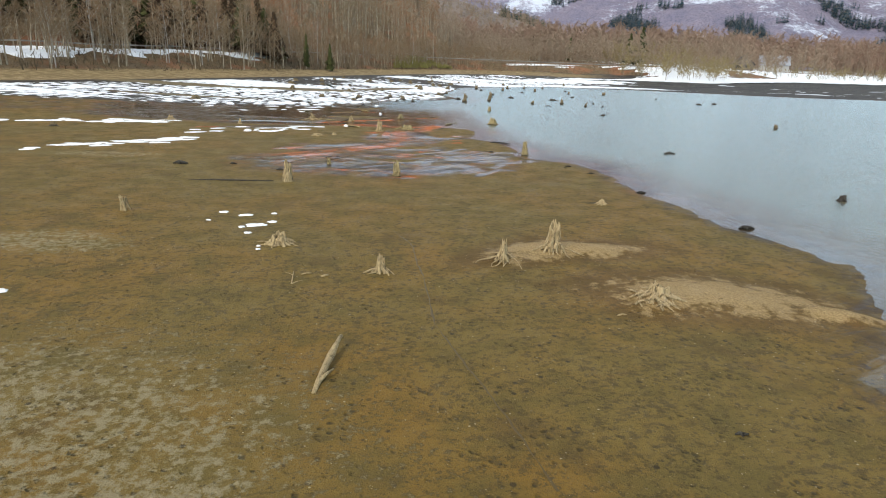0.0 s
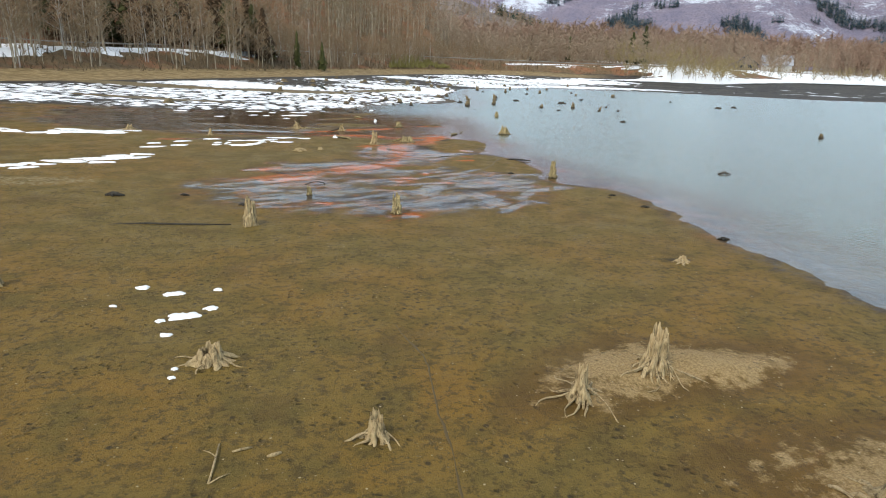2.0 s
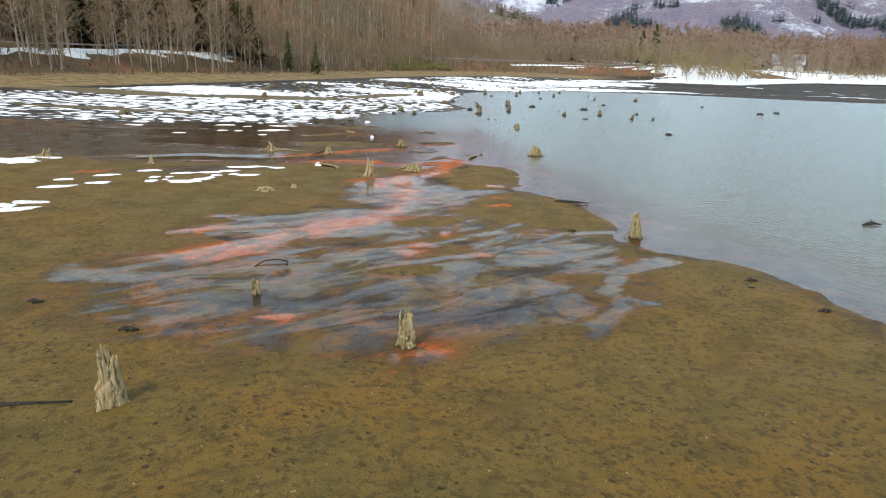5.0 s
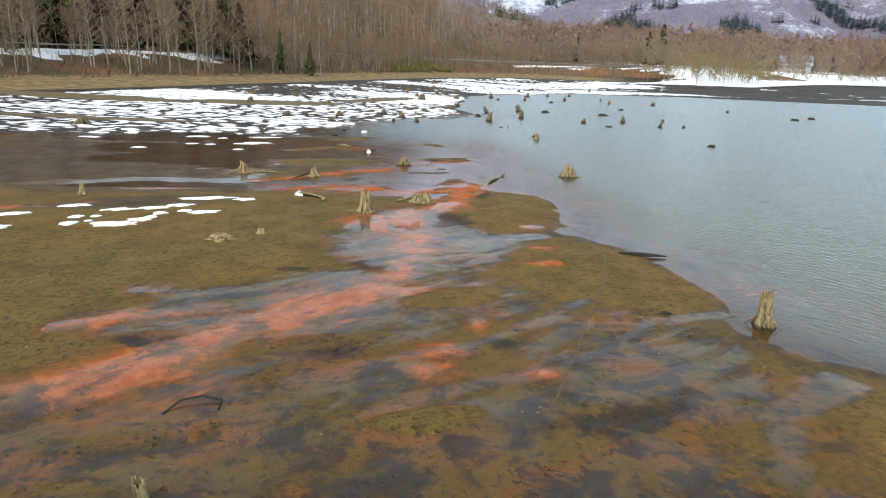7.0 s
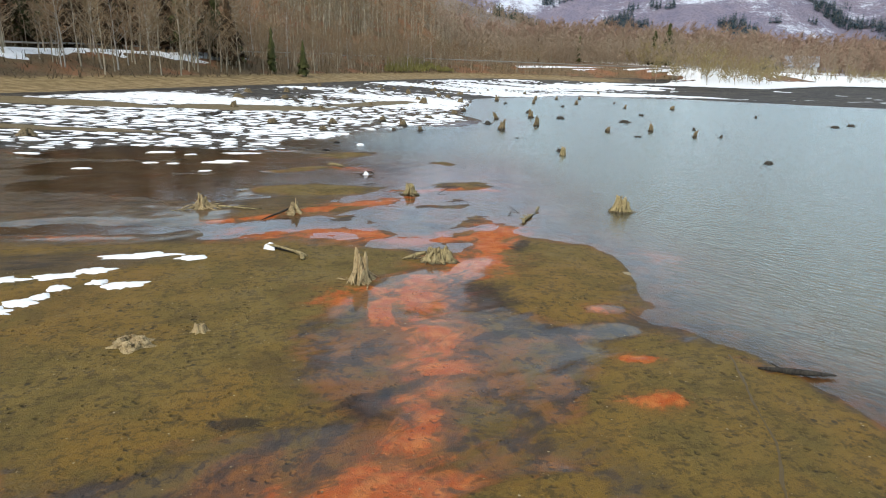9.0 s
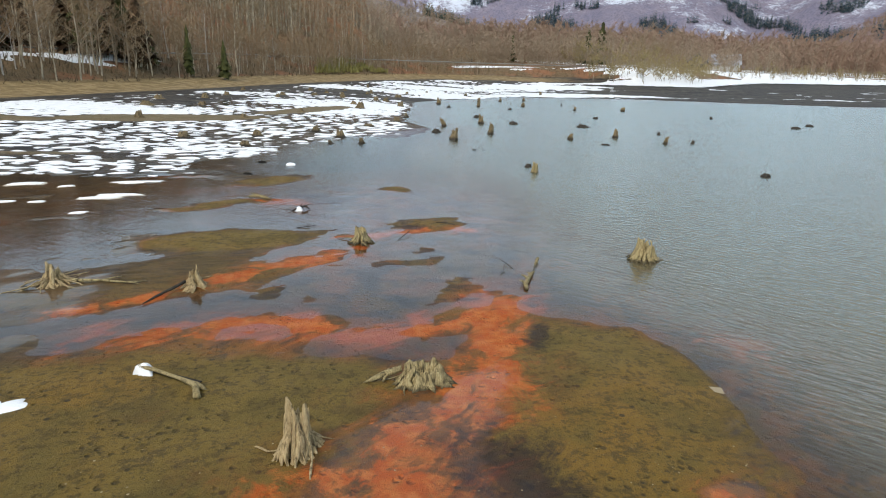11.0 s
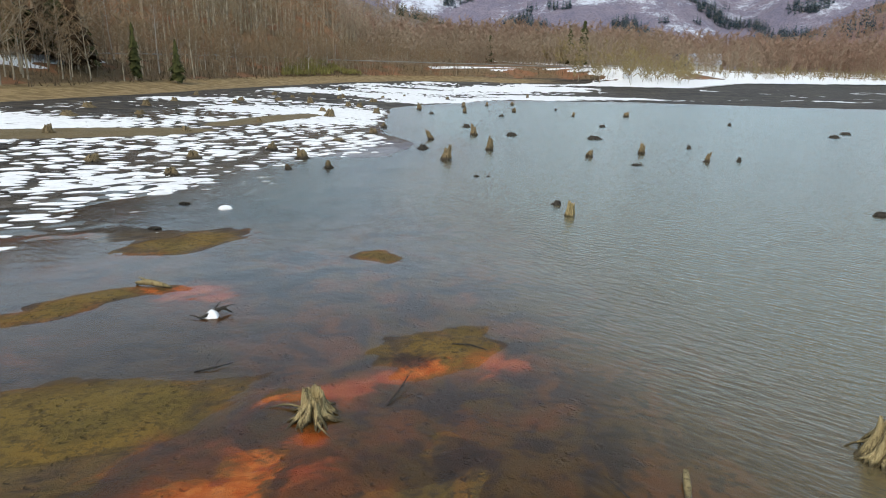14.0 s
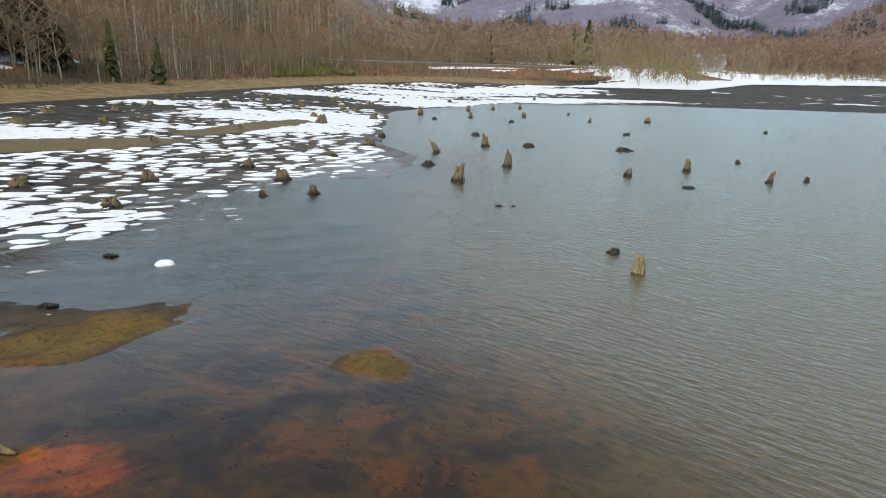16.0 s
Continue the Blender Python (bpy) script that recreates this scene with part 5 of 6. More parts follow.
def bare_tree(seed, h=10.0, limbs=14, twigs=9, twig_w=0.035, spread_=0.32, r=0.13, low=0.28):
    """A leafless tree: tapered trunk (0) with limbs, and fine twigs (1). Arrays of vertices, triangles, material numbers."""
    rnd = random.Random(seed)
    v, t, m = [], [], []
    pts = [np.zeros(3)]
    for k in range(1, 6):
        pts.append(np.array((pts[-1][0] + rnd.uniform(-0.12, 0.12), pts[-1][1] + rnd.uniform(-0.12, 0.12), h * 0.92 * k / 5)))
    for k in range(6):
        rr = r * (1 - 0.18 * k)
        v += [pts[k] + rr * np.array((math.cos(1.2566 * q), math.sin(1.2566 * q), 0)) for q in range(5)]
    for k in range(5):
        for q in range(5):
            i, j = 5 * k + q, 5 * k + (q + 1) % 5
            t += [(i, j, j + 5), (i, j + 5, i + 5)]
            m += [0, 0]
    for k in range(limbs):
        u = rnd.uniform(low, 0.97)
        i = min(int(u * 5), 4)
        a = pts[i] + (pts[i + 1] - pts[i]) * (u * 5 - i)
        th, ln = rnd.uniform(0, 6.28), h * spread_ * (1.15 - 0.7 * u) * rnd.uniform(0.7, 1.2)
        rise = rnd.uniform(0.5, 1.2)
        mid = a + ln * 0.5 * np.array((math.cos(th), math.sin(th), rise * 0.8))
        end = a + ln * np.array((math.cos(th + 0.2), math.sin(th + 0.2), rise * 1.1))
        rr = r * 0.34 * (1.2 - 0.7 * u)
        limb(v, t, m, a, mid, rr, rr * 0.7, 0, 3)
        limb(v, t, m, mid, end, rr * 0.7, rr * 0.25, 0, 3)
        for q in range(twigs):
            f = rnd.uniform(0.15, 1.0)
            p = a + (mid - a) * min(f * 2, 1) + (end - mid) * max(f * 2 - 1, 0)
            tl, ta = h * rnd.uniform(0.05, 0.13), rnd.uniform(0, 6.28)
            d = np.array((math.cos(ta) * 0.8, math.sin(ta) * 0.8, rnd.uniform(0.0, 1.0)))
            s = np.cross(d, (math.sin(ta * 3), math.cos(ta * 2), 0.4))
            s = s / (np.linalg.norm(s) + 1e-6) * twig_w * rnd.uniform(0.6, 1.3)
            b = len(v)
            v += [p - s, p + s, p + d * tl]
            t.append((b, b + 1, b + 2))
            m.append(1)
    return np.array(v), np.array(t), np.array(m)


def conifer(seed, h=9.0, w=1.5, sprays=260, bare=0.12):
    rnd = random.Random(seed)
    v, t, m = [], [], []
    limb(v, t, m, (0, 0, 0), (0, 0, h * 0.5), 0.14, 0.09, 0, 5)
    limb(v, t, m, (0, 0, h * 0.5), (0, 0, h * 0.98), 0.09, 0.02, 0, 4)
    th0 = rnd.uniform(0, 6)
    for k in range(sprays):
        u = bare + (1 - bare) * rnd.random() ** 0.9
        reach = w * (1.06 - u) ** 0.62 * rnd.uniform(0.35, 1.15) * (0.75 + 0.5 * math.sin(th0 + 9 * u + 2.0 * math.sin(5 * u + th0)) ** 2)
        th = rnd.uniform(0, 6.28)
        d = np.array((math.cos(th), math.sin(th), 0.0))
        s = np.array((-d[1], d[0], 0.0)) * reach * rnd.uniform(0.25, 0.5)
        root = np.array((0, 0, u * h)) + d * reach * rnd.uniform(0.0, 0.4)
        tip = root + d * reach * 0.8 + np.array((0, 0, -0.25 * reach - rnd.uniform(0, 0.3)))
        b = len(v)
        v += [root + (0, 0, 0.22), root + d * reach * 0.4 + s - (0, 0, 0.15), tip, root + d * reach * 0.4 - s - (0, 0, 0.15)]
        t += [(b, b + 1, b + 2), (b, b + 2, b + 3)]
        m += [1, 1]
    return np.array(v), np.array(t), np.array(m)


def grove(name, kinds, places, mats, label, tint=None):
    """Many trees as one object: places are rows of x, y, z, size, turn, kind, tint."""
    vs, ts, ms, tints, base = [], [], [], [], 0
    for x, y, z, size, turn, kind, tn in places:
        v, t, m = kinds[int(kind)]
        c, s = math.cos(turn), math.sin(turn)
        w = np.stack([(v[:, 0] * c - v[:, 1] * s) * size + x, (v[:, 0] * s + v[:, 1] * c) * size + y, v[:, 2] * size + z], 1)
        vs.append(w)
        ts.append(t + base)
        ms.append(m)
        tints.append(np.full(len(v), tn))
        base += len(v)
    me = tri_mesh(name, np.concatenate(vs), np.concatenate(ts), mats, np.concatenate(ms))
    float_attr(me, "tint", np.concatenate(tints))
    return tagged(new(name, me), label, "woods", kind="stuff")


def scatter(count, box, test, seed):
    r = np.random.default_rng(seed)
    x, y = r.uniform(box[0], box[1], count), r.uniform(box[2], box[3], count)
    ok = test(x, y)
    return x[ok], y[ok]


def beach_dist(x, y):
    return signed_distance(x, y, BEACH)


# trees of the first row on the bank, each a thing of its own
bank_kinds = []
for k in range(7):
    v, t, m = bare_tree(300 + k, random.uniform(8, 11.5), 16, 14, 0.038, 0.25, 0.11)
    skin = PALE_BARK if k in (2, 5) else BARK
    me_t = tri_mesh("trunk", v[:30], t[:50], [skin])
    me_c = tri_mesh("crown", v[30:], t[50:] - 30, [skin, TWIG], m[50:])
    for mesh in (me_t, me_c):
        float_attr(mesh, "tint", np.full(len(mesh.vertices), 0.15 + 0.1 * (k % 3)))
    top = new("bare_tree")
    tagged(top, "slender leafless white-barked tree on the bank" if k in (2, 5) else "slender leafless grey-brown tree on the bank", "tree", "trees on the bank")
    new("trunk", me_t).parent = top
    new("crown", me_c).parent = top
    bank_kinds.append(top)
ys = np.linspace(50, 185, 250)
for k, y0 in enumerate(ys):
    off = random.uniform(7.2, 15)
    bx = np.interp(y0, [p[1] for p in BEACH], [p[0] for p in BEACH])
    x, y = bx - off * 0.88, y0 + off * 0.42 + random.uniform(-0.6, 0.6)
    if y > 118 and random.random() < 0.35:
        continue
    size = random.uniform(0.55, 1.0) * (0.75 if y > 125 else 1)
    m = pose(x, y, at_ground(x, y) - 0.05, random.uniform(-4, 4), random.uniform(-4, 4), random.uniform(0, 360))
    src = bank_kinds[random.choice((0, 1, 3, 4, 6, 0, 1, 3, 4, 6, 0, 1, 3, 2, 5))] if k >= 7 else bank_kinds[k]
    if k < 7:
        src.matrix_world = m
    else:
        ob = copy_thing(src, m)
        ob.scale = (size, size, size)

# evergreen and rusty conifers near the road
def conifer_thing(x, y, h, w, seed, mat, label):
    v, t, m = conifer(seed, h, w, 520, 0.10)
    top = tagged(new("conifer"), label, "tree", "conifers on the bank")
    new("trunk", tri_mesh("trunk", v, t[m == 0], [BARK])).parent = top
    new("foliage", tri_mesh("foliage", v, t[m == 1], [mat])).parent = top
    top.matrix_world = pose(x, y, at_ground(x, y) - 0.05, 0, 0, seed * 50)


conifer_thing(-19.6, 115.0, 5.9, 0.72, 1, NEEDLES, "narrow dark green conifer on the bank")
conifer_thing(-15.9, 117.5, 4.7, 0.95, 2, NEEDLES, "green conifer on the bank above the beach")
conifer_thing(-23.8, 114.5, 3.9, 1.1, 3, NEEDLES, "short dark green conifer on the bank")
for k in range(27):
    u = k / 26
    x, y = -25.5 - 30 * u + random.uniform(-1.5, 1.5), 113.5 - 27 * u + random.uniform(-2.5, 4.5)
    rusty = k % 3 != 1
    conifer_thing(x, y, random.uniform(7.5, 12.0), random.uniform(1.4, 2.3), 20 + k, BROWN_NEEDLES if rusty else NEEDLES,
                  "rusty brown conifer beside the road" if rusty else "dark olive conifer beside the road")
conifer_thing(66.5, 200.8, 11.5, 2.4, 12, NEEDLES, "tall dark green conifer on the far shore")
conifer_thing(63.5, 202.5, 9.5, 2.2, 13, NEEDLES, "dark green conifer on the far shore")
conifer_thing(58.0, 262.6, 9.5, 1.9, 14, NEEDLES, "dark pointed conifer in the far wood")
conifer_thing(43.0, 262.0, 10.0, 1.8, 15, BROWN_NEEDLES, "dark brown conifer in the far wood")

# wooded hillside behind the road
kinds = [bare_tree(400 + k, 10.0, 11, 5, 0.05, 0.19, 0.17) for k in range(8)]
x, y = scatter(16000, (-190, 60, -10, 420), lambda x, y: (beach_dist(x, y) < -20) & (beach_dist(x, y) > -150) & (np.abs(np.degrees(np.arctan2(x, y + 4)) + 10) < 27)
               & (np.degrees(np.arctan2(x, y - 30)) < 3.6), 7)
z = ground_height(x, y)
near = np.argsort(np.hypot(x, y - 20))[:3000]
rng = np.random.default_rng(8)
tint = np.clip(smooth(-0.25, 0.35, fbm(x * 0.03, y * 0.03, 61)) + 0.6 * smooth(-35, -60, x), 0, 1)
rows = [(x[i], y[i], z[i] - 0.1, rng.uniform(0.7, 1.25), rng.uniform(0, 6.28), rng.integers(0, 8), tint[i]) for i in near]
grove("hillside_wood", kinds, [q for q in rows if q[0] < 4], [BARK, TWIG], "dense leafless brown and russet wood on a steep hillside")
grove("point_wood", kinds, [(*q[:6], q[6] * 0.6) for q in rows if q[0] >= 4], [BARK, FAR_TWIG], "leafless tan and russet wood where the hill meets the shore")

# young thicket on the steep bank
kinds = [bare_tree(450 + k, 5.0, 9, 10, 0.035, 0.34, 0.05) for k in range(6)]
x, y = scatter(9000, (-80, 30, 40, 200), lambda x, y: (beach_dist(x, y) < -8) & (beach_dist(x, y) > -24) & ((y > 118) | (fbm(x * 0.1, y * 0.1, 63) > 0.1)), 17)
z = ground_height(x, y)
pick = rng.permutation(len(x))[:900]
rows = [(x[i], y[i], z[i] - 0.1, rng.uniform(0.45, 1.1), rng.uniform(0, 6.28), rng.integers(0, 6), rng.uniform(0.0, 0.35)) for i in pick]
grove("bank_thicket", kinds, rows, [BARK, TWIG], "leafless brown thicket on the steep bank")

# low wood on the far shore
kinds = [bare_tree(500 + k, 9.0, 12, 15, 0.085, 0.27, 0.08, 0.15) for k in range(6)]
x, y = scatter(14000, (5, 400, 170, 440), lambda x, y: (beach_dist(x, y) < np.where(x > 78, -5, -12)) & (np.degrees(np.arctan2(x, y - 40)) < 50) & (fbm(x * 0.03, y * 0.03, 71) > -0.3) & (x > 9 + (y - 190) * 0.06) & ((x < 60) | (beach_dist(x, y) < -30) | (fbm(x * 0.09, y * 0.09, 74) > 0.25)), 9)
z = ground_height(x, y)
near = rng.permutation(len(x))[:3000]
tint = 0.25 + 0.75 * smooth(235, 300, y + 20 * fbm(x * 0.05, y * 0.05, 73))
rows = [(x[i], y[i], z[i] - 0.1, rng.uniform(0.65, 1.0) * (1 + 1.05 * smooth(215, 320, y[i])), rng.uniform(0, 6.28), rng.integers(0, 6), tint[i] * rng.uniform(0.5, 1)) for i in near]
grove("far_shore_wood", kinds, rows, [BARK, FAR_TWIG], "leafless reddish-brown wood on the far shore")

# willows on the point of the far shore
x, y = scatter(150, (50, 110, 154, 190), lambda x, y: beach_dist(x, y) < -1, 19)
z = ground_height(x, y)
rows = [(x[i], y[i], z[i] - 0.1, rng.uniform(0.5, 0.75), rng.uniform(0, 6.28), rng.integers(0, 6), 0.0) for i in range(len(x))]
x, y = scatter(5200, (60, 320, 150, 290), lambda x, y: (beach_dist(x, y) < -5) & (beach_dist(x, y) > -13), 29)
z = ground_height(x, y)
rows += [(x[i], y[i], z[i] - 0.1, rng.uniform(0.22, 0.5), rng.uniform(0, 6.28), rng.integers(0, 6), 0.0) for i in range(min(len(x), 260))]
grove("willow_thicket", kinds, rows, [BARK, WILLOW], "yellowish leafless willow thicket on the far shore")

# brush at the foot of the bank
r = np.random.default_rng(12)
bv, bt = [], []
bx, by = scatter(60000, (-75, 60, 30, 205), lambda x, y: (beach_dist(x, y) < -6.0 - 1.2 * fbm(x * 0.3, y * 0.3, 78)) & (beach_dist(x, y) > -13), 13)
bz = ground_height(bx, by)
n = len(bx)
th, hh, ww = r.uniform(0, 6.28, n), r.uniform(0.3, 1.7, n) * (0.7 + 0.5 * value_noise(bx * 0.5, by * 0.5, 79)), r.uniform(0.03, 0.07, n)
dx, dy = np.cos(th), np.sin(th)
verts = np.stack([np.stack([bx - dx * ww, by - dy * ww, bz], -1), np.stack([bx + dx * ww, by + dy * ww, bz], -1),
                  np.stack([bx + r.normal(0, 0.3, n), by + r.normal(0, 0.3, n), bz + hh], -1)], 1).reshape(-1, 3)
BRUSH = bark_material("dry_brush", (0.085, 0.062, 0.036), (0.150, 0.108, 0.062))
me = tri_mesh("brush", verts, np.arange(3 * n).reshape(-1, 3), [BRUSH])
tagged(new("brush", me), "dry brown brush and reeds along the bank", "brush", kind="stuff")

# evergreen dwarf bamboo on the bank
SASA = bark_material("dwarf_bamboo", (0.17, 0.165, 0.045), (0.24, 0.20, 0.07))
bx, by = scatter(9000, (-6, 9, 140, 166), lambda x, y: (beach_dist(x, y) < -7) & (beach_dist(x, y) > -15) & (fbm(x * 0.3, y * 0.3, 77) > -0.2), 23)
bz = ground_height(bx, by)
n = len(bx)
th, hh, ww = r.uniform(0, 6.28, n), r.uniform(0.4, 1.3, n), r.uniform(0.06, 0.14, n)
dx, dy = np.cos(th), np.sin(th)
verts = np.stack([np.stack([bx - dx * ww, by - dy * ww, bz + hh * 0.3], -1), np.stack([bx + dx * ww, by + dy * ww, bz + hh * 0.4], -1),
                  np.stack([bx + r.normal(0, 0.3, n), by + r.normal(0, 0.3, n), bz + hh], -1)], 1).reshape(-1, 3)
me = tri_mesh("dwarf_bamboo", verts, np.arange(3 * n).reshape(-1, 3), [SASA])
tagged(new("dwarf_bamboo", me), "yellow-green dwarf bamboo thicket on the bank", "brush", kind="stuff")

# snow left on the bank and the far fields
def bank_cover(x, y):
    d = beach_dist(x, y)
    f = 0.9 - np.abs(d + 14.0) / 2.4 + 0.8 * fbm(x * 0.12, y * 0.12, 81) + 1.1 * fbm(x * 0.45, y * 0.45, 83, 3) + 0.05
    f = f - 3 * smooth(118, 124, y) * smooth(20, 0, x)
    far = 0.9 * fbm(x * 0.04, y * 0.04, 82) + 0.35 * smooth(30, 60, x) - 0.2 - 3 * smooth(-18, -24, d) * smooth(80, 60, x) + smooth(72, 90, x) * smooth(8, 4, -d) * 0.9
    return np.where(x > 10, far, f)


def bank_snow_height(x, y):
    return ground_height(x, y) + np.clip(0.25 * bank_cover(x, y), -0.3, 0.28)


me, *_ = grid_mesh("bank_snow", spread(-50, 0, 0.8, 1.015, -75, 420), spread(60, 130, 0.8, 1.012, 40, 420), bank_snow_height, SNOW, lambda x, y, z: (bank_cover(x, y) > -0.4) & (beach_dist(x, y) < 3))
tagged(new("bank_snow", me), "old snow lying along the road bank and far fields", "snow", kind="stuff")

# guard rail of the lakeside road
STEEL = Mat("galvanised_steel", 0.45)
STEEL.bsdf.inputs["Metallic"].default_value = 0.6
STEEL.color(STEEL.mix(STEEL.noise(STEEL.coords("Object"), 2.0), (0.36, 0.35, 0.32), (0.24, 0.23, 0.21)))
rail = tagged(new("guard_rail"), "pale steel guard rail along the lakeside road", "guard rail")
line = []
for y0 in np.arange(40, 176, 4.0):
    bx = np.interp(y0, [p[1] for p in BEACH], [p[0] for p in BEACH])
    x, y = bx - 17.5 * 0.88, y0 + 17.5 * 0.42
    line.append((x, y, at_ground(x, y)))
v, f = tube([(p[0], p[1], p[2] + 0.72) for p in line], [0.10] * len(line), 6)
new("rail_beam", mesh_of("rail_beam", v, f, [STEEL.m], False)).parent = rail
post_v, post_f = tube([(0, 0, -0.3), (0, 0, 0.4), (0, 0, 0.78)], [0.06] * 3, 6)
post = mesh_of("rail_post", post_v, post_f, [STEEL.m], False)
for p in line:
    q = new("rail_post", post)
    q.parent = rail
    q.matrix_world = pose(*p)


# ---- distant hills and mountains ----
def mountain_material(name, wood, wood2, snow_amount):
    """Leafless woods seen from afar: fine upright trunk grain, snow showing through in broken streaks down the slope."""
    m = Mat(name, 0.95)
    p = m.coords("Position")
    tex = m.noise(p, 0.02, 6, 0.65)
    c = m.mix(m.ramp(tex, 0.35, 0.65), wood, wood2)
    trees = m.noise(m.coords("Position", (1, 1, 0.35)), 0.22, 4, 0.75)
    c = m.mix(m.ramp(trees, 0.44, 0.62, 0, 0.75), c, tuple(v * 0.50 for v in wood))
    streak = m.noise(m.coords("Position", (1, 1, 0.6)), 0.085, 8, 0.86)
    big = m.noise(p, 0.0055, 4, 0.6)
    sep = m.node("ShaderNodeSeparateXYZ", Vector=p)
    alt = m.ramp(sep.outputs[2], 60, 420, -0.05, 0.09)
    snow = m.math("ADD", m.math("ADD", m.math("MULTIPLY", streak, 0.55), m.math("MULTIPLY", big, 0.60)), alt)
    # snow tone takes on the bluish haze of distance
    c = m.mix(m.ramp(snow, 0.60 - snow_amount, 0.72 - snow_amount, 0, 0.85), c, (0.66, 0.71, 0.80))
    m.color(c)
    m.bump(m.math("ADD", tex, m.math("MULTIPLY", trees, 0.5)), 0.5, 8.0)
    return m.m


def mountain(name, az0, az1, r0, r1, height, mat, label, na=260, nr=120):
    az, rr = np.radians(np.linspace(az0, az1, na)), np.linspace(r0, r1, nr)
    A, R = np.meshgrid(az, rr)
    X, Y = R * np.sin(A), R * np.cos(A)
    Z = height(X, Y, A, R)
    faces = grid_faces(na, nr)
    me = mesh_of(name, np.stack([X.ravel(), Y.ravel(), Z.ravel()], 1).tolist(), faces.tolist(), [mat])
    return tagged(new(name, me), label, "mountain", kind="structure")


def far_range(X, Y, A, R):
    ridge = 1 - np.abs(fbm(X * 0.0011, Y * 0.0011, 91, 4)) * 1.5
    deg = np.degrees(A)
    valley = 1 - 0.55 * np.exp(-((deg - 34) / 4.5) ** 2) * smooth(3800, 1200, R)
    up = smooth(1250, 2900, R)
    return -5 + 620 * up * (0.35 + 0.75 * ridge) * valley + 18 * fbm(X * 0.008, Y * 0.008, 92, 4) * up


def second_hill(X, Y, A, R):
    deg = np.degrees(A)
    prof = np.interp(deg, [-20, -6, 0, 4, 6.2, 8, 10, 12.5, 15, 18, 20], [84, 78, 70, 58, 49, 45, 37, 23, 13, 4, -3])
    return -4 + prof * smooth(420, 650, R) * (1 + 0.06 * fbm(X * 0.02, Y * 0.02, 95)) + 3 * fbm(X * 0.03, Y * 0.03, 96)


def right_hill(X, Y, A, R):
    deg = np.degrees(A)
    prof = np.interp(deg, [32, 34, 36.5, 39, 42, 46, 60], [-3, 16, 36, 56, 74, 104, 150])
    return -4 + prof * smooth(560, 900, R) * (1 + 0.10 * fbm(X * 0.01, Y * 0.01, 97)) + 3 * fbm(X * 0.03, Y * 0.03, 98)


# violet-blue distance haze is mixed into the wood colours of the far range
mountain("far_mountains", -12, 70, 1150, 3400, far_range, mountain_material("hazy_mountain_woods", (0.180, 0.165, 0.225), (0.245, 0.210, 0.255), 0.04),
         "snow-streaked mountains with leafless woods, tinted violet-grey by painted haze", 460, 190)
mountain("second_hill", -25, 22, 420, 760, second_hill, mountain_material("hill_woods", (0.215, 0.175, 0.150), (0.265, 0.210, 0.175), 0.0),
         "brown leafless wooded hill with old snow")
mountain("right_hill", 30, 66, 560, 1000, right_hill, mountain_material("right_hill_woods", (0.200, 0.130, 0.115), (0.255, 0.165, 0.140), 0.0),
         "russet wooded hill with snow patches")


def polar_rows(count, az, rr, height, low, size, kind, tint, seed, patch=None):
    """Rows for grove() on a hill given by bearing and distance; patch keeps the trees to stands."""
    g = np.random.default_rng(seed)
    deg, R = g.uniform(*az, count), g.uniform(*rr, count)
    x, y = R * np.sin(np.radians(deg)), R * np.cos(np.radians(deg))
    z = height(x, y, np.radians(deg), R)
    ok = z > low
    if patch:
        ok &= fbm(x * patch[0], y * patch[0], patch[2], 3) > patch[1]
    return [(x[i], y[i], z[i] - 0.4, g.uniform(*size), g.uniform(0, 6.28), g.integers(*kind), g.uniform(*tint)) for i in np.flatnonzero(ok)]


far_kinds = [bare_tree(600 + k, 11.0, 7, 8, 0.26, 0.30, 0.17) for k in range(4)] + [conifer(620 + k, 13.0, 2.6, 46, 0.05) for k in range(3)]
# needle colour shifted towards blue to stand for distance haze
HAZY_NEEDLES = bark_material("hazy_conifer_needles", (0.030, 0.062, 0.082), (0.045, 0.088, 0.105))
HILL_NEEDLES = bark_material("hill_conifer_needles", (0.030, 0.052, 0.034), (0.050, 0.075, 0.045))
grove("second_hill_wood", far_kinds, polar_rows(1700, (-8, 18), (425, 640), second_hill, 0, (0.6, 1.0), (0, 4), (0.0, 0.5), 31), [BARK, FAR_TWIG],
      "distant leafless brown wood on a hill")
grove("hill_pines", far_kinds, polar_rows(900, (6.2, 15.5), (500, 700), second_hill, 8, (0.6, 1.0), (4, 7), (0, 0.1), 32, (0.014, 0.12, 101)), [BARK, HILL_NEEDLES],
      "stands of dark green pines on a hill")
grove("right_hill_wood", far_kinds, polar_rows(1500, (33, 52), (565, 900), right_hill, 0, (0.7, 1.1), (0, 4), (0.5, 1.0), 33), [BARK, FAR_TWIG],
      "distant leafless russet wood on a hill")
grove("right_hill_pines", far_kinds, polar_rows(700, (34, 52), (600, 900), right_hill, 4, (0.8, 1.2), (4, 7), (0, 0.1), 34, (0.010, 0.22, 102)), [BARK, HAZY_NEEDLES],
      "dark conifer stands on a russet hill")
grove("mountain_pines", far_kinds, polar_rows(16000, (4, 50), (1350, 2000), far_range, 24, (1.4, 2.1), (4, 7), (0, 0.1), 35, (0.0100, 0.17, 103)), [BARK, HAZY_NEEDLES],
      "conifer stands on a far mountainside, blue-green with painted haze")

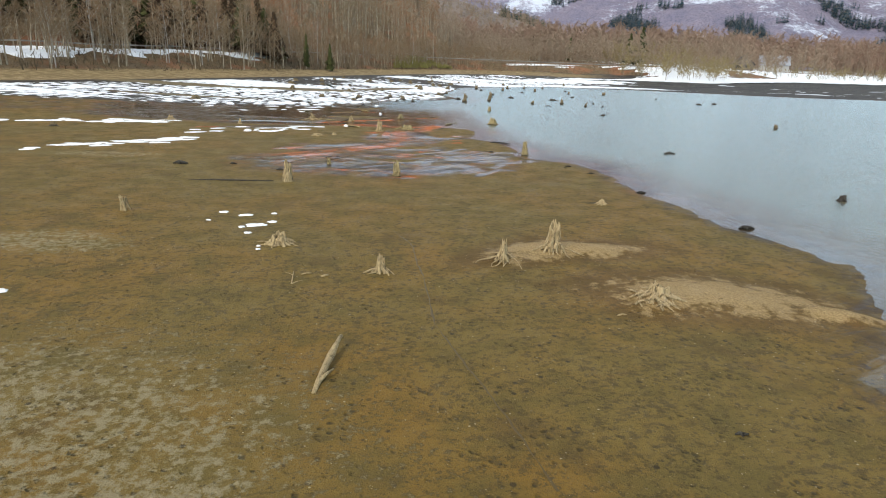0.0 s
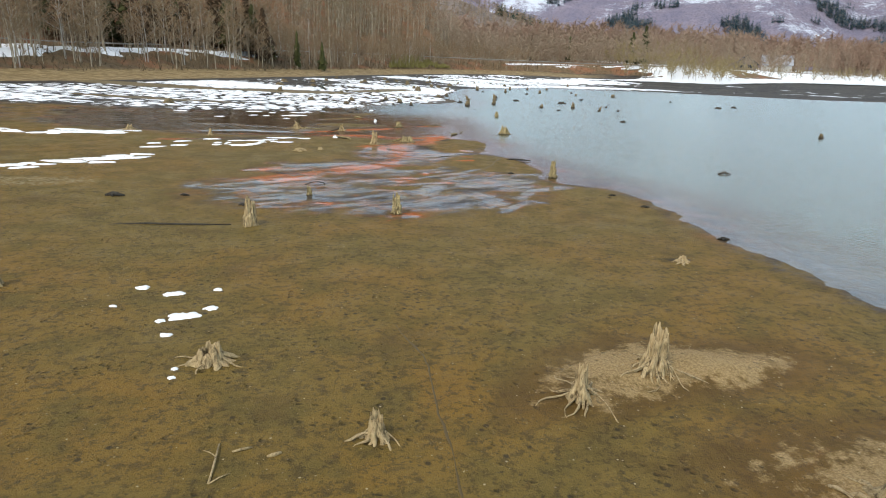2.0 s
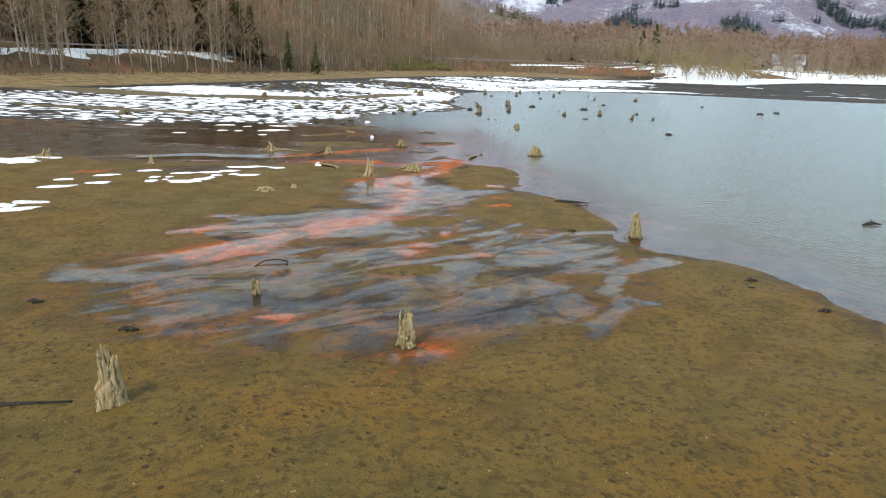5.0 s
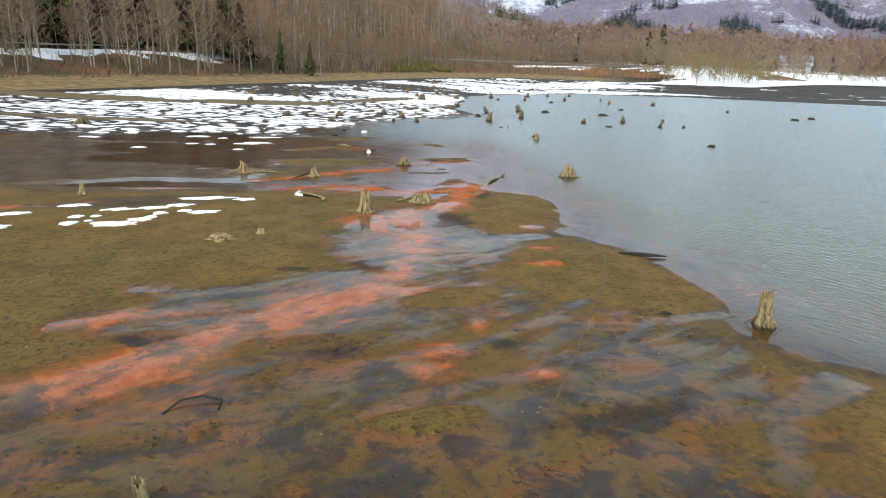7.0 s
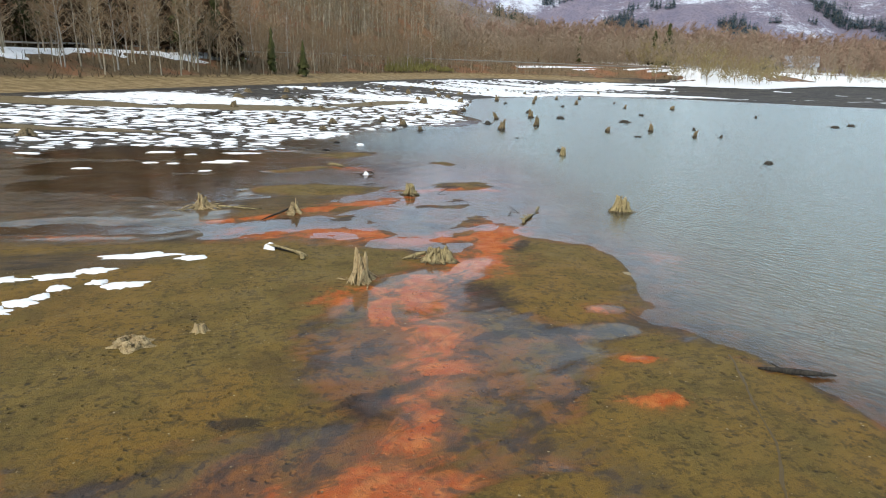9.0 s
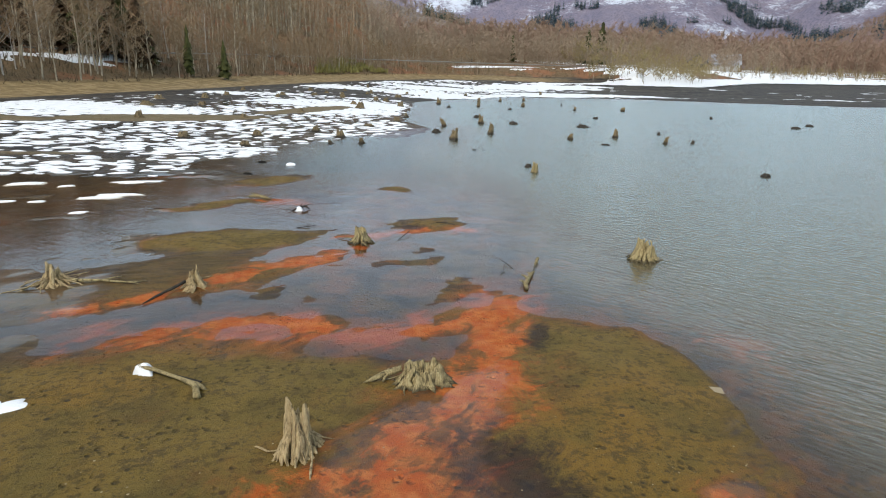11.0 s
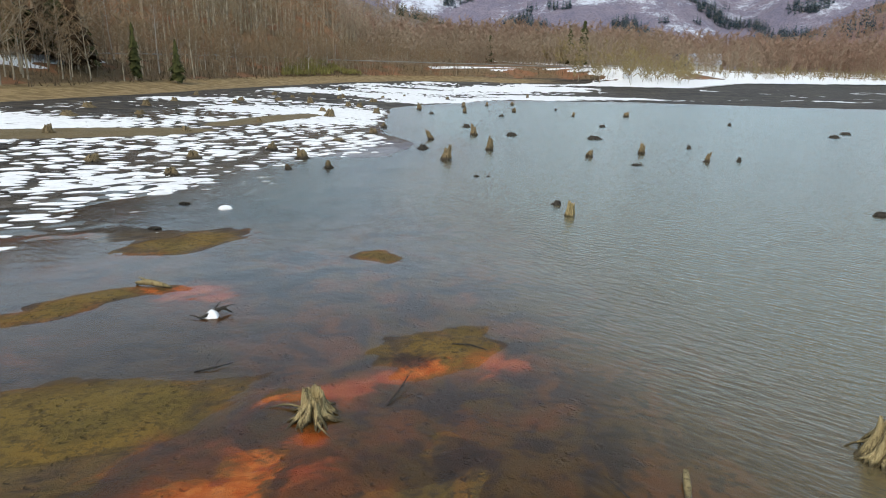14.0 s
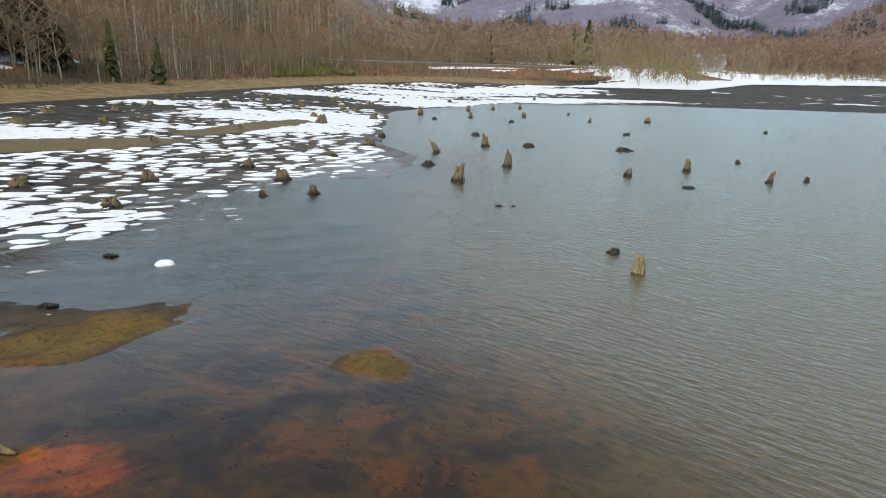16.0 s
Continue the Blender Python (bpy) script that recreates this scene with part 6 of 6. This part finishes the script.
# farmhouses behind the far shore
def farmhouse(x, y, w, l, h, turn, wall_color, roof_color, label):
    wall, roof = Mat("farmhouse_wall", 0.8), Mat("farmhouse_roof", 0.6)
    wall.color(wall.mix(wall.noise(wall.coords("Object"), 1.2), wall_color, tuple(v * 0.75 for v in wall_color)))
    roof.color(roof.mix(roof.noise(roof.coords("Object"), 2.0), roof_color, tuple(v * 0.7 for v in roof_color)))
    top = tagged(new("farmhouse"), label, "house", "farmhouses on the far shore")
    a, b, g = w / 2, l / 2, h + w * 0.42
    v = [(-a, -b, 0), (a, -b, 0), (a, b, 0), (-a, b, 0), (-a, -b, h), (a, -b, h), (a, b, h), (-a, b, h), (0, -b, g), (0, b, g)]
    new("wall", mesh_of("wall", v, [(0, 1, 5, 8, 4), (1, 2, 6, 5), (2, 3, 7, 9, 6), (3, 0, 4, 7)], [wall.m], False)).parent = top
    e, o, k = 0.6, 0.5, 0.22
    v = [(-a - e, -b - o, h - e * 0.84), (0, -b - o, g), (a + e, -b - o, h - e * 0.84), (-a - e, b + o, h - e * 0.84), (0, b + o, g), (a + e, b + o, h - e * 0.84)]
    v += [(q[0], q[1], q[2] + k) for q in v]
    f = [(6, 7, 10, 9), (7, 8, 11, 10), (0, 3, 4, 1), (1, 4, 5, 2), (0, 1, 7, 6), (1, 2, 8, 7), (3, 9, 10, 4), (4, 10, 11, 5), (0, 6, 9, 3), (2, 5, 11, 8)]
    new("roof", mesh_of("roof", v, f, [roof.m], False)).parent = top
    pane = Mat("farmhouse_window", 0.2)
    pane.color((0.03, 0.035, 0.04))
    for wx_ in (-a * 0.45, a * 0.45):
        frame_ob = None
        for name, grow, deep, mat in (("window", 1.25, 0.08, roof.m), ("pane", 1.0, 0.12, pane.m)):
            bmw = bmesh.new()
            bmesh.ops.create_cube(bmw, size=1, matrix=Matrix.Translation((wx_, -b - 0.02, h * 0.55)) @ Matrix.Diagonal((w * 0.22 * grow, deep, h * 0.35 * grow, 1)))
            mw = bpy.data.meshes.new(name)
            bmw.to_mesh(mw)
            bmw.free()
            mw.materials.append(mat)
            ob = new(name, mw)
            ob.parent = frame_ob or top
            frame_ob = ob
    top.matrix_world = pose(x, y, at_ground(x, y), 0, 0, turn)


farmhouse(126, 258, 7, 9, 2.6, -20, (0.20, 0.16, 0.12), (0.05, 0.045, 0.05), "dark gabled wooden farmhouse on the far shore")
farmhouse(147, 274, 8, 11, 3.0, 65, (0.62, 0.60, 0.56), (0.40, 0.42, 0.46), "pale farmhouse with a grey roof on the far shore")
